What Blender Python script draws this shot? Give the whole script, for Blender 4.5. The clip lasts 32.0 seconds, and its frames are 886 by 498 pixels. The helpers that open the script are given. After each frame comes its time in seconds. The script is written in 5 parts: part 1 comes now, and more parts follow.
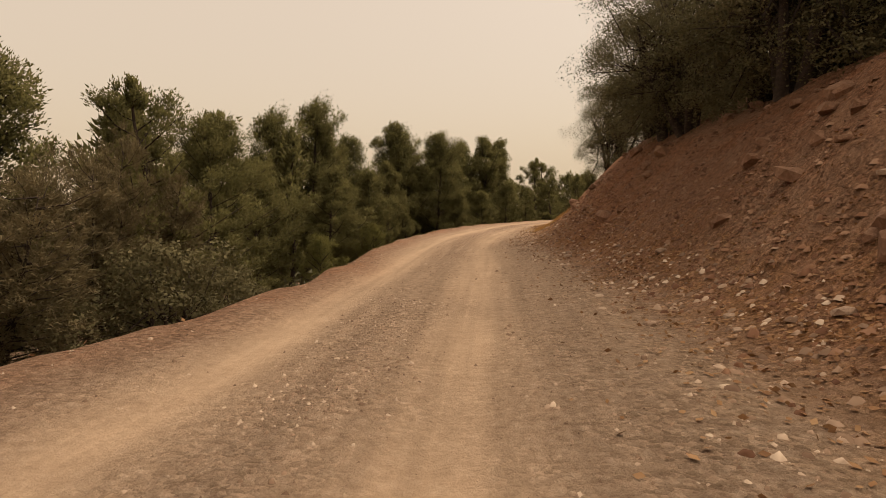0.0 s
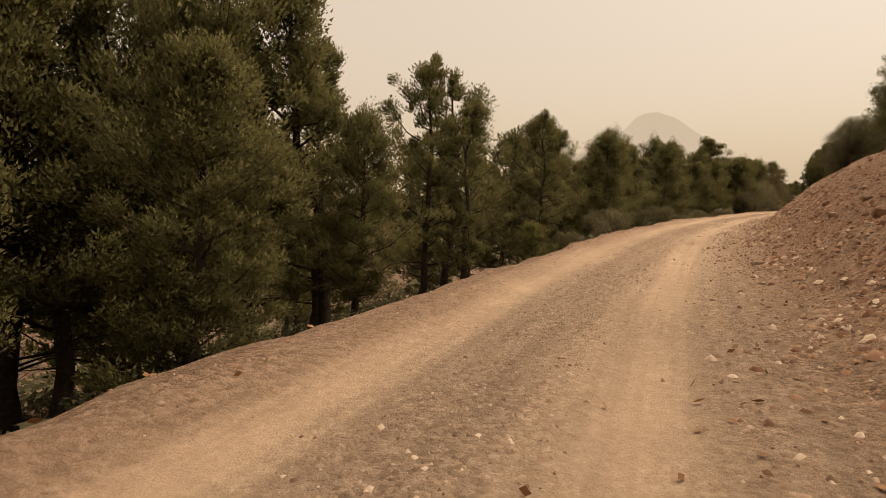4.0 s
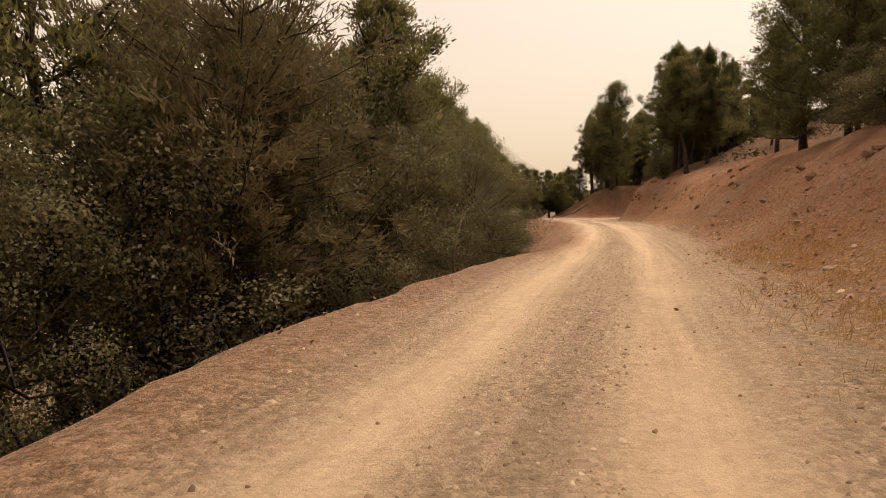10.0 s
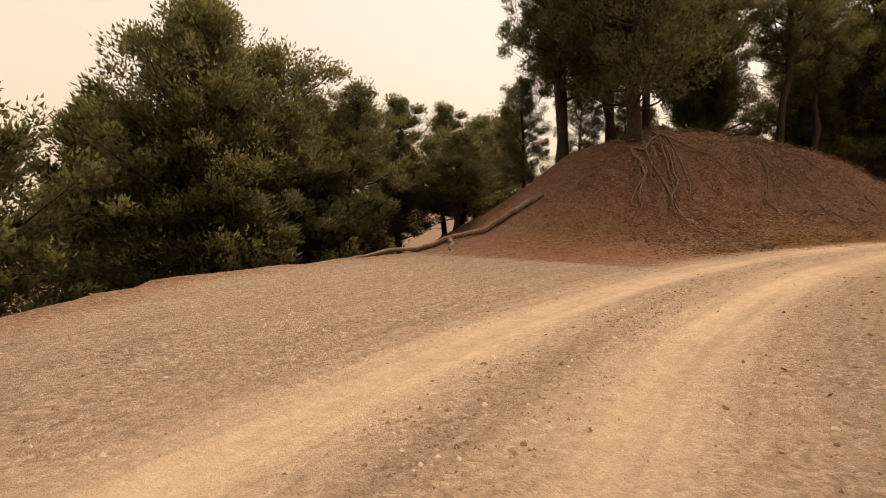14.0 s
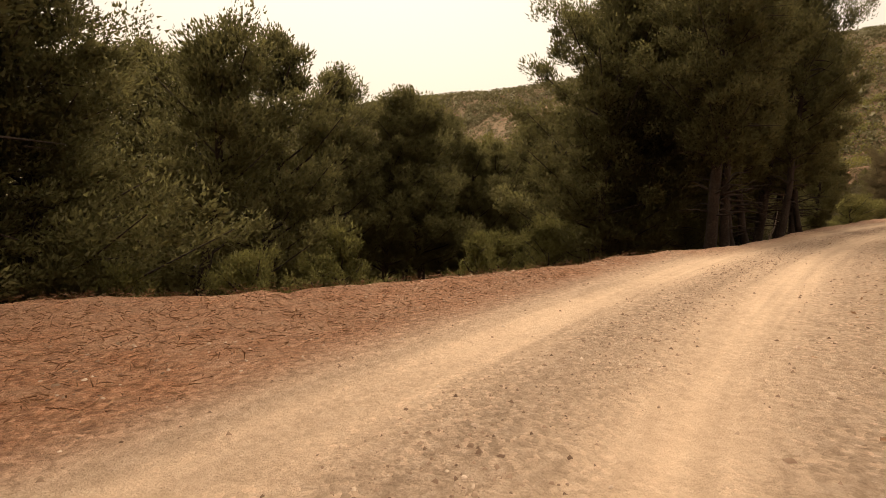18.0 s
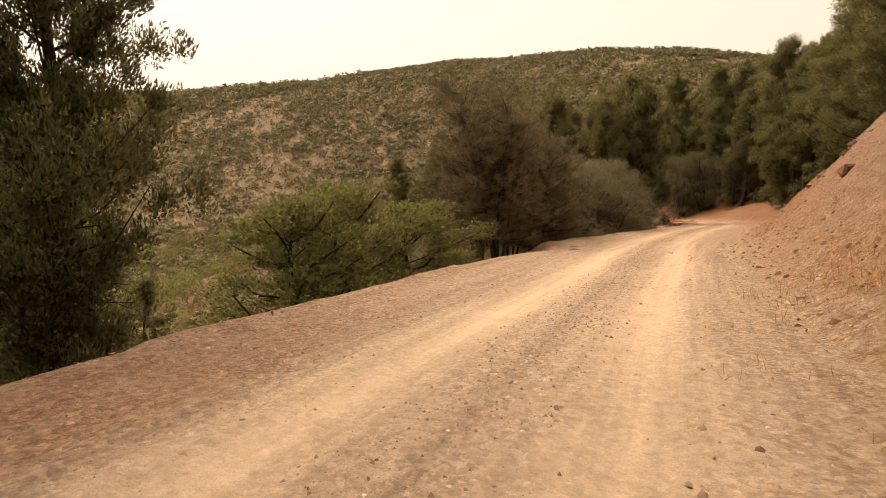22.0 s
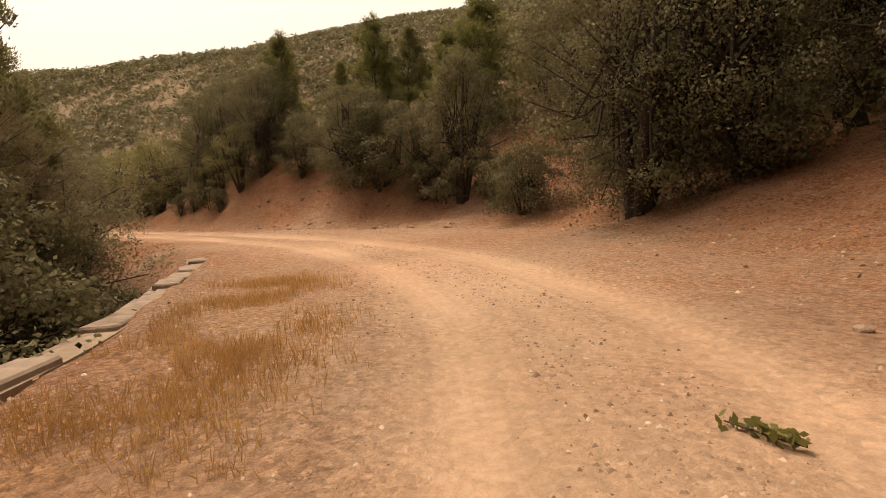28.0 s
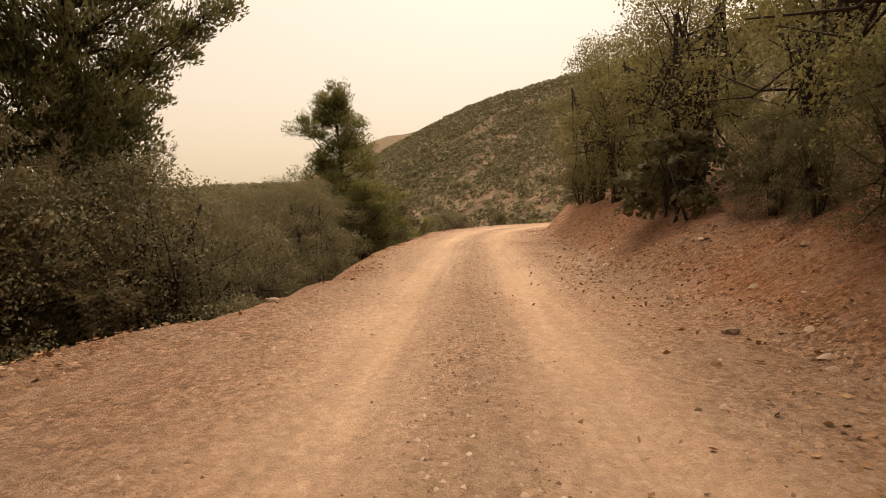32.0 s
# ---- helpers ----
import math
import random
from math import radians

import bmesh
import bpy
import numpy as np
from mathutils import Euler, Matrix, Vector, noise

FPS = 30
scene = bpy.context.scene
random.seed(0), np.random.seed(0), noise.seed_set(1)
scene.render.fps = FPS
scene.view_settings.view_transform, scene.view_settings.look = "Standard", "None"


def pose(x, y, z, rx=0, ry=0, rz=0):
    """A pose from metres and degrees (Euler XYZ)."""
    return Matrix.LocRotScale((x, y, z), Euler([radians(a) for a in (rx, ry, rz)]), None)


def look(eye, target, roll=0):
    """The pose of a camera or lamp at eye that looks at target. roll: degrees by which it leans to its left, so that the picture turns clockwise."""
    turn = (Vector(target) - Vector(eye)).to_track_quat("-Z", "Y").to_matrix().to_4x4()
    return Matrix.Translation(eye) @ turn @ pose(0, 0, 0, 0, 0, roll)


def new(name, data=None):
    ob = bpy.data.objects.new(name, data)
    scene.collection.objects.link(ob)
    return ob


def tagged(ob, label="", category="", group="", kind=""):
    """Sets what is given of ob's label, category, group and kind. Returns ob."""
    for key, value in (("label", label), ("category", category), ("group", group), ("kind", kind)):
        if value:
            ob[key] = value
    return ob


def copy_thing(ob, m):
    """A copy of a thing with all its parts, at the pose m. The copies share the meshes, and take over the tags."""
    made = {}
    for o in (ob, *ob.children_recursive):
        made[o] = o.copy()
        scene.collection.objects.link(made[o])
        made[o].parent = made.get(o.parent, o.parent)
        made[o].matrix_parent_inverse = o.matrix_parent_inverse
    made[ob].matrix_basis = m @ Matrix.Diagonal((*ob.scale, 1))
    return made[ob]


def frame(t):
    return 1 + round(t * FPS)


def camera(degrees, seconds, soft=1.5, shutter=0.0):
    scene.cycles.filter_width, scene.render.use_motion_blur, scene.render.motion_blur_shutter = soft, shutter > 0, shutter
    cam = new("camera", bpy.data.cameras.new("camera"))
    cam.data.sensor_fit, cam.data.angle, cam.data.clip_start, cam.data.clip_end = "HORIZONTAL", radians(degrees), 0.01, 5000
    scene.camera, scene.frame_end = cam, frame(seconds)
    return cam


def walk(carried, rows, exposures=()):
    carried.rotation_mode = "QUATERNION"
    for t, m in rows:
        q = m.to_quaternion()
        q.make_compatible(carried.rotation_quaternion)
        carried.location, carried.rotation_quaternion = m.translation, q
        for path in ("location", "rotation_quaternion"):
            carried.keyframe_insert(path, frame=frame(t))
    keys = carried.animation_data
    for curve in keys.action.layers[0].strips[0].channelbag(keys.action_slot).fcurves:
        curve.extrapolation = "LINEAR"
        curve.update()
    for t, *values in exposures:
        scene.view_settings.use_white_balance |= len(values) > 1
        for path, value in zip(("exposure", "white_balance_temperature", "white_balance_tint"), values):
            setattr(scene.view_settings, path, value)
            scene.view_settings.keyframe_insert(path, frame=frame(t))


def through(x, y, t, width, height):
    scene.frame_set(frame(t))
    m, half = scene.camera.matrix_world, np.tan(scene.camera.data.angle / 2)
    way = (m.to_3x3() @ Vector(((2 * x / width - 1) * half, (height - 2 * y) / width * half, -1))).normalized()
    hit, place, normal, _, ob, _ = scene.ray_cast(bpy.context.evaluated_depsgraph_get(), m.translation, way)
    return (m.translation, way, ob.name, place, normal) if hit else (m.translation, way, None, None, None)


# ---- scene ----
# ---- camera and walk ----
ROWS = [  # seconds, x, y, z, tilt, lean, turn
    (0.0, 0.00, 0.00, 1.00, 85.94, -0.00, 0.00),
    (0.5, 0.46, 5.66, 1.00, 85.84, 0.14, 0.60),
    (1.0, 0.97, 11.39, 1.00, 85.74, 0.18, 1.10),
    (1.5, 1.49, 16.81, 1.00, 85.74, 0.28, 1.10),
    (2.0, 2.24, 21.93, 1.00, 85.84, 0.65, 0.70),
    (2.5, 3.35, 26.74, 1.00, 85.95, 1.11, 0.10),
    (3.0, 4.62, 31.64, 1.00, 85.65, 0.81, -1.08),
    (3.5, 6.35, 36.76, 1.00, 84.96, -0.37, -3.20),
    (4.0, 8.72, 42.20, 1.00, 84.48, -1.52, -5.91),
    (4.5, 11.93, 48.09, 1.00, 84.53, -1.72, -8.90),
    (5.0, 15.61, 54.22, 1.00, 84.77, -1.13, -11.91),
    (5.5, 19.64, 60.04, 1.00, 84.77, -0.72, -13.72),
    (6.0, 23.97, 65.95, 1.00, 84.99, -0.26, -15.03),
    (6.5, 28.41, 71.70, 1.00, 85.10, 0.03, -16.13),
    (7.0, 33.09, 77.29, 1.00, 85.24, 0.33, -17.14),
    (7.5, 38.12, 83.36, 1.00, 85.49, 0.61, -18.36),
    (8.0, 43.44, 89.53, 1.00, 85.77, 0.66, -19.86),
    (8.5, 49.20, 95.90, 1.00, 85.92, 0.85, -20.97),
    (9.0, 55.36, 102.23, 1.00, 86.16, 1.17, -21.79),
    (9.5, 61.83, 108.78, 1.00, 86.01, 0.69, -22.68),
    (10.0, 67.72, 115.16, 1.00, 86.14, 0.84, -23.18),
    (10.5, 73.33, 121.45, 1.00, 86.05, 0.82, -23.38),
    (11.0, 78.49, 127.52, 1.00, 86.05, 0.72, -23.38),
    (11.5, 83.24, 133.52, 1.00, 86.24, 0.63, -23.28),
    (12.0, 87.21, 138.98, 1.00, 86.15, 0.83, -23.28),
    (12.5, 90.85, 144.06, 1.00, 86.14, 0.94, -23.19),
    (13.0, 94.14, 148.65, 1.00, 86.25, 0.95, -23.09),
    (13.5, 97.05, 152.47, 1.00, 86.40, 1.01, -23.49),
    (14.0, 99.04, 154.96, 1.00, 86.31, 0.64, -24.84),
    (14.5, 100.89, 156.76, 1.00, 85.95, -0.22, -27.94),
    (15.0, 103.04, 158.16, 1.00, 85.74, -0.97, -32.56),
    (15.5, 105.95, 159.43, 1.00, 86.02, -1.02, -38.49),
    (16.0, 109.78, 160.88, 1.00, 86.59, -0.54, -45.01),
    (16.5, 113.45, 161.81, 1.00, 86.61, -0.10, -52.33),
    (17.0, 117.27, 162.12, 1.00, 86.19, -0.07, -60.24),
    (17.5, 120.99, 161.98, 1.00, 85.92, -0.03, -68.85),
    (18.0, 124.77, 161.28, 1.00, 85.52, -0.06, -78.35),
    (18.5, 128.62, 160.01, 1.00, 85.50, 0.20, -85.73),
    (19.0, 132.73, 158.27, 1.00, 85.66, 0.43, -90.11),
    (19.5, 136.95, 156.18, 1.00, 85.92, 0.50, -93.90),
    (20.0, 141.50, 153.71, 1.00, 86.19, 0.60, -97.49),
    (20.5, 146.38, 150.85, 1.00, 86.43, 0.42, -100.48),
    (21.0, 151.39, 147.51, 1.00, 86.71, 0.90, -101.47),
    (21.5, 156.56, 144.05, 1.00, 86.81, 0.98, -102.76),
    (22.0, 161.81, 140.38, 1.00, 86.72, 1.23, -105.33),
    (22.5, 166.87, 136.61, 1.00, 86.66, 1.59, -108.20),
    (23.0, 171.51, 132.80, 1.00, 86.54, 1.07, -110.41),
    (23.5, 175.94, 128.90, 1.00, 86.46, 0.86, -111.92),
    (24.0, 179.86, 125.16, 1.00, 86.55, 1.26, -112.89),
    (24.5, 183.40, 121.57, 1.00, 86.71, 1.95, -113.65),
    (25.0, 186.84, 118.18, 1.00, 86.61, 2.05, -114.74),
    (25.5, 189.91, 114.97, 1.00, 86.64, 2.65, -115.10),
    (26.0, 193.14, 111.90, 1.00, 86.45, 2.59, -115.79),
    (26.5, 196.60, 109.31, 1.00, 85.84, 2.13, -116.65),
    (27.0, 200.31, 107.15, 1.00, 85.26, 1.97, -116.18),
    (27.5, 204.31, 105.27, 1.00, 84.75, 2.64, -112.73),
    (28.0, 208.84, 102.89, 1.00, 84.77, 3.46, -106.35),
    (28.5, 213.44, 101.36, 1.00, 85.38, 4.00, -96.62),
    (29.0, 217.93, 101.12, 1.00, 86.10, 3.43, -85.11),
    (29.5, 222.56, 102.22, 1.00, 86.87, 2.13, -72.73),
    (30.0, 226.81, 103.75, 1.00, 87.19, 0.82, -67.99),
    (30.5, 231.30, 105.26, 1.00, 87.23, -0.31, -64.10),
    (31.0, 236.13, 107.15, 1.00, 86.75, -0.02, -60.91),
    (31.5, 241.16, 109.61, 1.00, 86.40, 0.33, -59.84),
    (32.0, 246.58, 112.44, 1.00, 86.20, 0.67, -59.03),
]
cam = camera(75.5, 32.0, soft=0.9)
walk(cam, [(r[0], pose(*r[1:])) for r in ROWS],
     exposures=[(0.0, 0.0), (1.0, 0.05), (5.0, -0.1), (6.0, -0.27), (7.0, -0.02), (8.0, -0.02), (10.0, 0.2), (11.0, 0.25), (12.0, 0.38), (13.5, 0.45), (15.5, -0.2), (16.1, -0.2), (17.0, 0.52), (18.0, 0.38), (19.0, 0.55), (20.0, 0.75), (21.0, 0.95), (22.0, 0.5), (23.0, -0.05), (24.0, 0.38), (25.0, 0.76), (28.0, 0.45), (29.0, 0.25), (30.0, 0.38), (31.0, 0.12), (32.0, 0.2)])

# ---- sky and sun: a dust-laden overcast ----
SUN_UP, SUN_TURN = 60.0, 70.0
world = bpy.data.worlds.new("dust_sky")
scene.world = world
world.use_nodes = True
wn, wl = world.node_tree.nodes, world.node_tree.links
wn.clear()
w_out, w_add = wn.new("ShaderNodeOutputWorld"), wn.new("ShaderNodeAddShader")
w_sky, w_bg, w_veil = wn.new("ShaderNodeTexSky"), wn.new("ShaderNodeBackground"), wn.new("ShaderNodeBackground")
w_sky.sky_type, w_sky.sun_disc = 'NISHITA', False
w_sky.sun_elevation, w_sky.sun_rotation = radians(SUN_UP), radians(SUN_TURN)
w_sky.dust_density, w_sky.air_density = 9.0, 1.0
w_bg.inputs[1].default_value = 0.05
w_veil.inputs[0].default_value, w_veil.inputs[1].default_value = (1.0, 0.764, 0.51, 1), 0.67
wl.new(w_sky.outputs[0], w_bg.inputs[0])
wl.new(w_bg.outputs[0], w_add.inputs[0])
wl.new(w_veil.outputs[0], w_add.inputs[1])
wl.new(w_add.outputs[0], w_out.inputs[0])
sun = new("sun", bpy.data.lights.new("sun", 'SUN'))
sun.data.energy, sun.data.angle, sun.data.color = 2.5, radians(40), (1.0, 0.80, 0.57)
sun_way = Vector((math.sin(radians(SUN_TURN)) * math.cos(radians(SUN_UP)), math.cos(radians(SUN_TURN)) * math.cos(radians(SUN_UP)), math.sin(radians(SUN_UP))))
sun.matrix_world = look(sun_way * 60, (0, 0, 0))


# ---- materials ----
def material(name, rough=0.9):
    m = bpy.data.materials.new(name)
    m.use_nodes = True
    n, l = m.node_tree.nodes, m.node_tree.links
    b = n["Principled BSDF"]
    b.inputs["Roughness"].default_value = rough
    b.inputs["Specular IOR Level"].default_value = 0.2
    return m, n, l, b


def noise_node(n, l, scale, detail=6.0, rough=0.6, coords=None):
    t = n.new("ShaderNodeTexNoise")
    t.inputs["Scale"].default_value, t.inputs["Detail"].default_value, t.inputs["Roughness"].default_value = scale, detail, rough
    if coords:
        l.new(coords, t.inputs["Vector"])
    return t.outputs["Fac"]


def noise_colour(n, l, scale, coords):
    t = n.new("ShaderNodeTexNoise")
    t.inputs["Scale"].default_value = scale
    l.new(coords, t.inputs["Vector"])
    return t.outputs["Color"]


def ramp(n, l, src, *stops):
    r = n.new("ShaderNodeValToRGB")
    while len(r.color_ramp.elements) < len(stops):
        r.color_ramp.elements.new(0.5)
    for e, (p, c) in zip(r.color_ramp.elements, stops):
        e.position, e.color = p, (*c, 1) if len(c) == 3 else c
    l.new(src, r.inputs[0])
    return r.outputs[0]


def mix(n, l, fac, a, b, mode='MIX'):
    x = n.new("ShaderNodeMix")
    x.data_type, x.blend_type = 'RGBA', mode
    for k, v in ((0, fac), (6, a), (7, b)):
        if isinstance(v, (int, float)):
            x.inputs[k].default_value = v
        elif isinstance(v, tuple):
            x.inputs[k].default_value = (*v, 1)
        else:
            l.new(v, x.inputs[k])
    return x.outputs[2]


def maths(n, l, op, a, b):
    x = n.new("ShaderNodeMath")
    x.operation = op
    for k, v in ((0, a), (1, b)):
        if isinstance(v, (int, float)):
            x.inputs[k].default_value = v
        else:
            l.new(v, x.inputs[k])
    return x.outputs[0]


def bump(n, l, b, height, strength, distance):
    x = n.new("ShaderNodeBump")
    x.inputs["Strength"].default_value, x.inputs["Distance"].default_value = strength, distance
    l.new(height, x.inputs["Height"])
    l.new(x.outputs[0], b.inputs["Normal"])


def dirt_material():
    m, n, l, b = material("dirt", 0.95)
    co = n.new("ShaderNodeTexCoord").outputs["Object"]

    def attr(name):
        a = n.new("ShaderNodeAttribute")
        a.attribute_name = name
        return a.outputs["Fac"]
    big = noise_node(n, l, 0.35, 5, 0.6, co)
    mid = noise_node(n, l, 2.6, 6, 0.65, co)
    fine = noise_node(n, l, 17.0, 5, 0.7, co)
    grit = n.new("ShaderNodeTexVoronoi")
    grit.inputs["Scale"].default_value = 26.0
    l.new(co, grit.inputs["Vector"])
    clod = n.new("ShaderNodeTexVoronoi")
    clod.inputs["Scale"].default_value = 21.0
    l.new(mix(n, l, 0.12, co, noise_colour(n, l, 5.0, co)), clod.inputs["Vector"])
    cell = n.new("ShaderNodeSeparateColor")
    l.new(clod.outputs["Color"], cell.inputs[0])
    speck = noise_node(n, l, 75.0, 4, 0.75, co)
    fine = maths(n, l, 'ADD', maths(n, l, 'MULTIPLY', fine, 0.5), maths(n, l, 'ADD', maths(n, l, 'MULTIPLY', cell.outputs[0], 0.12), maths(n, l, 'MULTIPLY', speck, 0.40)))
    gravel = ramp(n, l, fine, (0.36, (0.24, 0.158, 0.104)), (0.5, (0.38, 0.266, 0.182)), (0.66, (0.51, 0.38, 0.278)))
    gravel = mix(n, l, ramp(n, l, mid, (0.35, (0, 0, 0)), (0.7, (0.3, 0.3, 0.3))), gravel, (0.31, 0.204, 0.132))
    dust = ramp(n, l, mid, (0.25, (0.41, 0.288, 0.187)), (0.75, (0.51, 0.37, 0.252)))
    tr = maths(n, l, 'MULTIPLY', attr("track"), ramp(n, l, mid, (0.2, (0.55, 0.55, 0.55)), (0.6, (1, 1, 1))))
    col = mix(n, l, maths(n, l, 'MULTIPLY', tr, 0.75), gravel, dust)
    red = ramp(n, l, fine, (0.36, (0.105, 0.041, 0.018)), (0.5, (0.255, 0.105, 0.046)), (0.68, (0.40, 0.205, 0.112)))
    red = mix(n, l, ramp(n, l, big, (0.4, (0, 0, 0)), (0.62, (0.45, 0.45, 0.45))), red, (0.20, 0.115, 0.07))
    col = mix(n, l, maths(n, l, 'MULTIPLY', attr("red"), ramp(n, l, mid, (0.25, (0.7, 0.7, 0.7)), (0.6, (1, 1, 1)))), col, red)
    col = mix(n, l, attr("pale"), col, mix(n, l, 1.0, col, (1.34, 1.40, 1.44), 'MULTIPLY'))
    straw = ramp(n, l, fine, (0.36, (0.28, 0.14, 0.045)), (0.66, (0.48, 0.28, 0.10)))
    col = mix(n, l, maths(n, l, 'MULTIPLY', attr("straw"), ramp(n, l, mid, (0.4, (0, 0, 0)), (0.62, (0.85, 0.85, 0.85)))), col, straw)
    # needle litter in a very dark tone, with shade under the trees put in
    litter_shade = ramp(n, l, fine, (0.3, (0.05, 0.029, 0.017)), (0.7, (0.14, 0.08, 0.046)))
    col = mix(n, l, maths(n, l, 'MULTIPLY', attr("litter_shade"), ramp(n, l, mid, (0.3, (0.6, 0.6, 0.6)), (0.6, (0.97, 0.97, 0.97)))), col, litter_shade)
    dry = ramp(n, l, noise_node(n, l, 0.22, 7, 0.75, co), (0.38, (0.10, 0.078, 0.042)), (0.55, (0.19, 0.132, 0.075)), (0.70, (0.38, 0.25, 0.15)))
    col = mix(n, l, attr("dry"), col, dry)
    specks = ramp(n, l, grit.outputs["Distance"], (0.0, (0.6, 0.6, 0.6)), (0.16, (0, 0, 0)))
    col = mix(n, l, maths(n, l, 'MULTIPLY', specks, maths(n, l, 'SUBTRACT', 1.0, maths(n, l, 'MULTIPLY', attr("track"), 0.8))), col, (0.47, 0.36, 0.26))
    # tyre streaks run along the track
    lane = n.new("ShaderNodeCombineXYZ")
    l.new(maths(n, l, 'MULTIPLY', attr("run"), 0.16), lane.inputs[0])
    l.new(maths(n, l, 'MULTIPLY', attr("across"), 5.0), lane.inputs[1])
    streak = noise_node(n, l, 1.0, 4, 0.6, lane.outputs[0])
    near = ramp(n, l, attr("red"), (0.3, (1, 1, 1)), (0.8, (0.25, 0.25, 0.25)))
    col = mix(n, l, near, col, mix(n, l, 1.0, col, ramp(n, l, streak, (0.36, (0.87, 0.865, 0.86)), (0.5, (1, 1, 1)), (0.64, (1.09, 1.09, 1.09))), 'MULTIPLY'))
    # packed stones off the ruts, each of its own tone
    peb = n.new("ShaderNodeTexVoronoi")
    peb.inputs["Scale"].default_value = 34.0
    l.new(mix(n, l, 0.06, co, noise_colour(n, l, 9.0, co)), peb.inputs["Vector"])
    tone = n.new("ShaderNodeSeparateColor")
    l.new(peb.outputs["Color"], tone.inputs[0])
    loose = maths(n, l, 'MULTIPLY', maths(n, l, 'SUBTRACT', 1.0, maths(n, l, 'MULTIPLY', attr("track"), 0.85)), ramp(n, l, noise_node(n, l, 1.3, 5, 0.7, co), (0.36, (0.15, 0.15, 0.15)), (0.58, (1, 1, 1))))
    col = mix(n, l, maths(n, l, 'MULTIPLY', loose, maths(n, l, 'SUBTRACT', 1.0, maths(n, l, 'MULTIPLY', attr("dry"), 1.0))), col, mix(n, l, 1.0, col, ramp(n, l, tone.outputs[0], (0.0, (0.62, 0.60, 0.58)), (0.55, (1, 1, 1)), (1.0, (1.38, 1.38, 1.40))), 'MULTIPLY'))
    l.new(col, b.inputs["Base Color"])
    h = maths(n, l, 'ADD', maths(n, l, 'MULTIPLY', mid, 0.35), maths(n, l, 'MULTIPLY', fine, 0.6))
    h = maths(n, l, 'MULTIPLY', h, maths(n, l, 'SUBTRACT', 1.0, maths(n, l, 'MULTIPLY', attr("track"), 0.7)))
    knob = maths(n, l, 'MULTIPLY', maths(n, l, 'SUBTRACT', 0.6, peb.outputs["Distance"]), maths(n, l, 'MULTIPLY', loose, 0.16))
    bump(n, l, b, maths(n, l, 'ADD', h, knob), 1.0, 0.16)
    return m


def plain_material(name, dark, mean, light, scale=6.0, rough=0.9, relief=0.02, vary=0.0):
    """Mottled surface in three tones, at two scales, a little different from object to object."""
    m, n, l, b = material(name, rough)
    co = n.new("ShaderNodeTexCoord").outputs["Object"]
    a, c = noise_node(n, l, scale, 6, 0.65, co), noise_node(n, l, scale * 0.17, 3, 0.5, co)
    col = ramp(n, l, a, (0.3, dark), (0.52, mean), (0.75, light))
    col = mix(n, l, ramp(n, l, c, (0.4, (0, 0, 0)), (0.65, (0.5, 0.5, 0.5))), col, dark)
    if vary:
        i = n.new("ShaderNodeObjectInfo").outputs["Random"]
        col = mix(n, l, maths(n, l, 'MULTIPLY', i, vary), col, light)
    l.new(col, b.inputs["Base Color"])
    bump(n, l, b, a, 0.7, relief)
    return m


def pebble_material(name, dark, mean, light):
    """Loose stones in one mesh, each of its own tone."""
    m, n, l, b = material(name, 0.9)
    geo = n.new("ShaderNodeNewGeometry")
    l.new(ramp(n, l, geo.outputs["Random Per Island"], (0.0, dark), (0.6, mean), (1.0, light)), b.inputs["Base Color"])
    return m


def leaf_material(name, dark, mean, light, through=0.25):
    m, n, l, b = material(name, 0.75)
    geo, info = n.new("ShaderNodeNewGeometry"), n.new("ShaderNodeObjectInfo")
    co = n.new("ShaderNodeTexCoord").outputs["Object"]
    tone = maths(n, l, 'ADD', maths(n, l, 'MULTIPLY', geo.outputs["Random Per Island"], 0.45), maths(n, l, 'MULTIPLY', noise_node(n, l, 9.0, 5, 0.7, co), 0.62))
    col = ramp(n, l, tone, (0.22, dark), (0.52, mean), (0.85, light))
    col = mix(n, l, maths(n, l, 'MULTIPLY', info.outputs["Random"], 0.35), col, mix(n, l, 0.5, dark, light))
    clump = noise_node(n, l, 1.1, 2, 0.5, co)
    col = mix(n, l, ramp(n, l, clump, (0.38, (0.55, 0.55, 0.55)), (0.62, (0, 0, 0))), col, dark)
    l.new(col, b.inputs["Base Color"])
    t, s, o = n.new("ShaderNodeBsdfTranslucent"), n.new("ShaderNodeMixShader"), n["Material Output"]
    l.new(col, t.inputs[0])
    s.inputs[0].default_value = through
    l.new(b.outputs[0], s.inputs[1])
    l.new(t.outputs[0], s.inputs[2])
    l.new(s.outputs[0], o.inputs[0])
    return m


DIRT = dirt_material()
BARK = plain_material("pine_bark", (0.024, 0.018, 0.014), (0.055, 0.040, 0.031), (0.11, 0.08, 0.06), 14, 0.95, 0.03)
PALE_BARK = plain_material("bare_wood", (0.13, 0.10, 0.075), (0.25, 0.19, 0.14), (0.37, 0.30, 0.23), 12, 0.85, 0.01)
ROOT = plain_material("root_wood", (0.14, 0.085, 0.056), (0.26, 0.17, 0.115), (0.39, 0.28, 0.20), 14, 0.9, 0.01)
STONE = plain_material("road_stone", (0.20, 0.125, 0.085), (0.33, 0.225, 0.155), (0.50, 0.385, 0.29), 8, 0.9, 0.01, 0.35)
WALLSTONE = plain_material("wall_stone", (0.14, 0.10, 0.072), (0.25, 0.185, 0.135), (0.36, 0.28, 0.215), 7, 0.9, 0.015, 0.3)
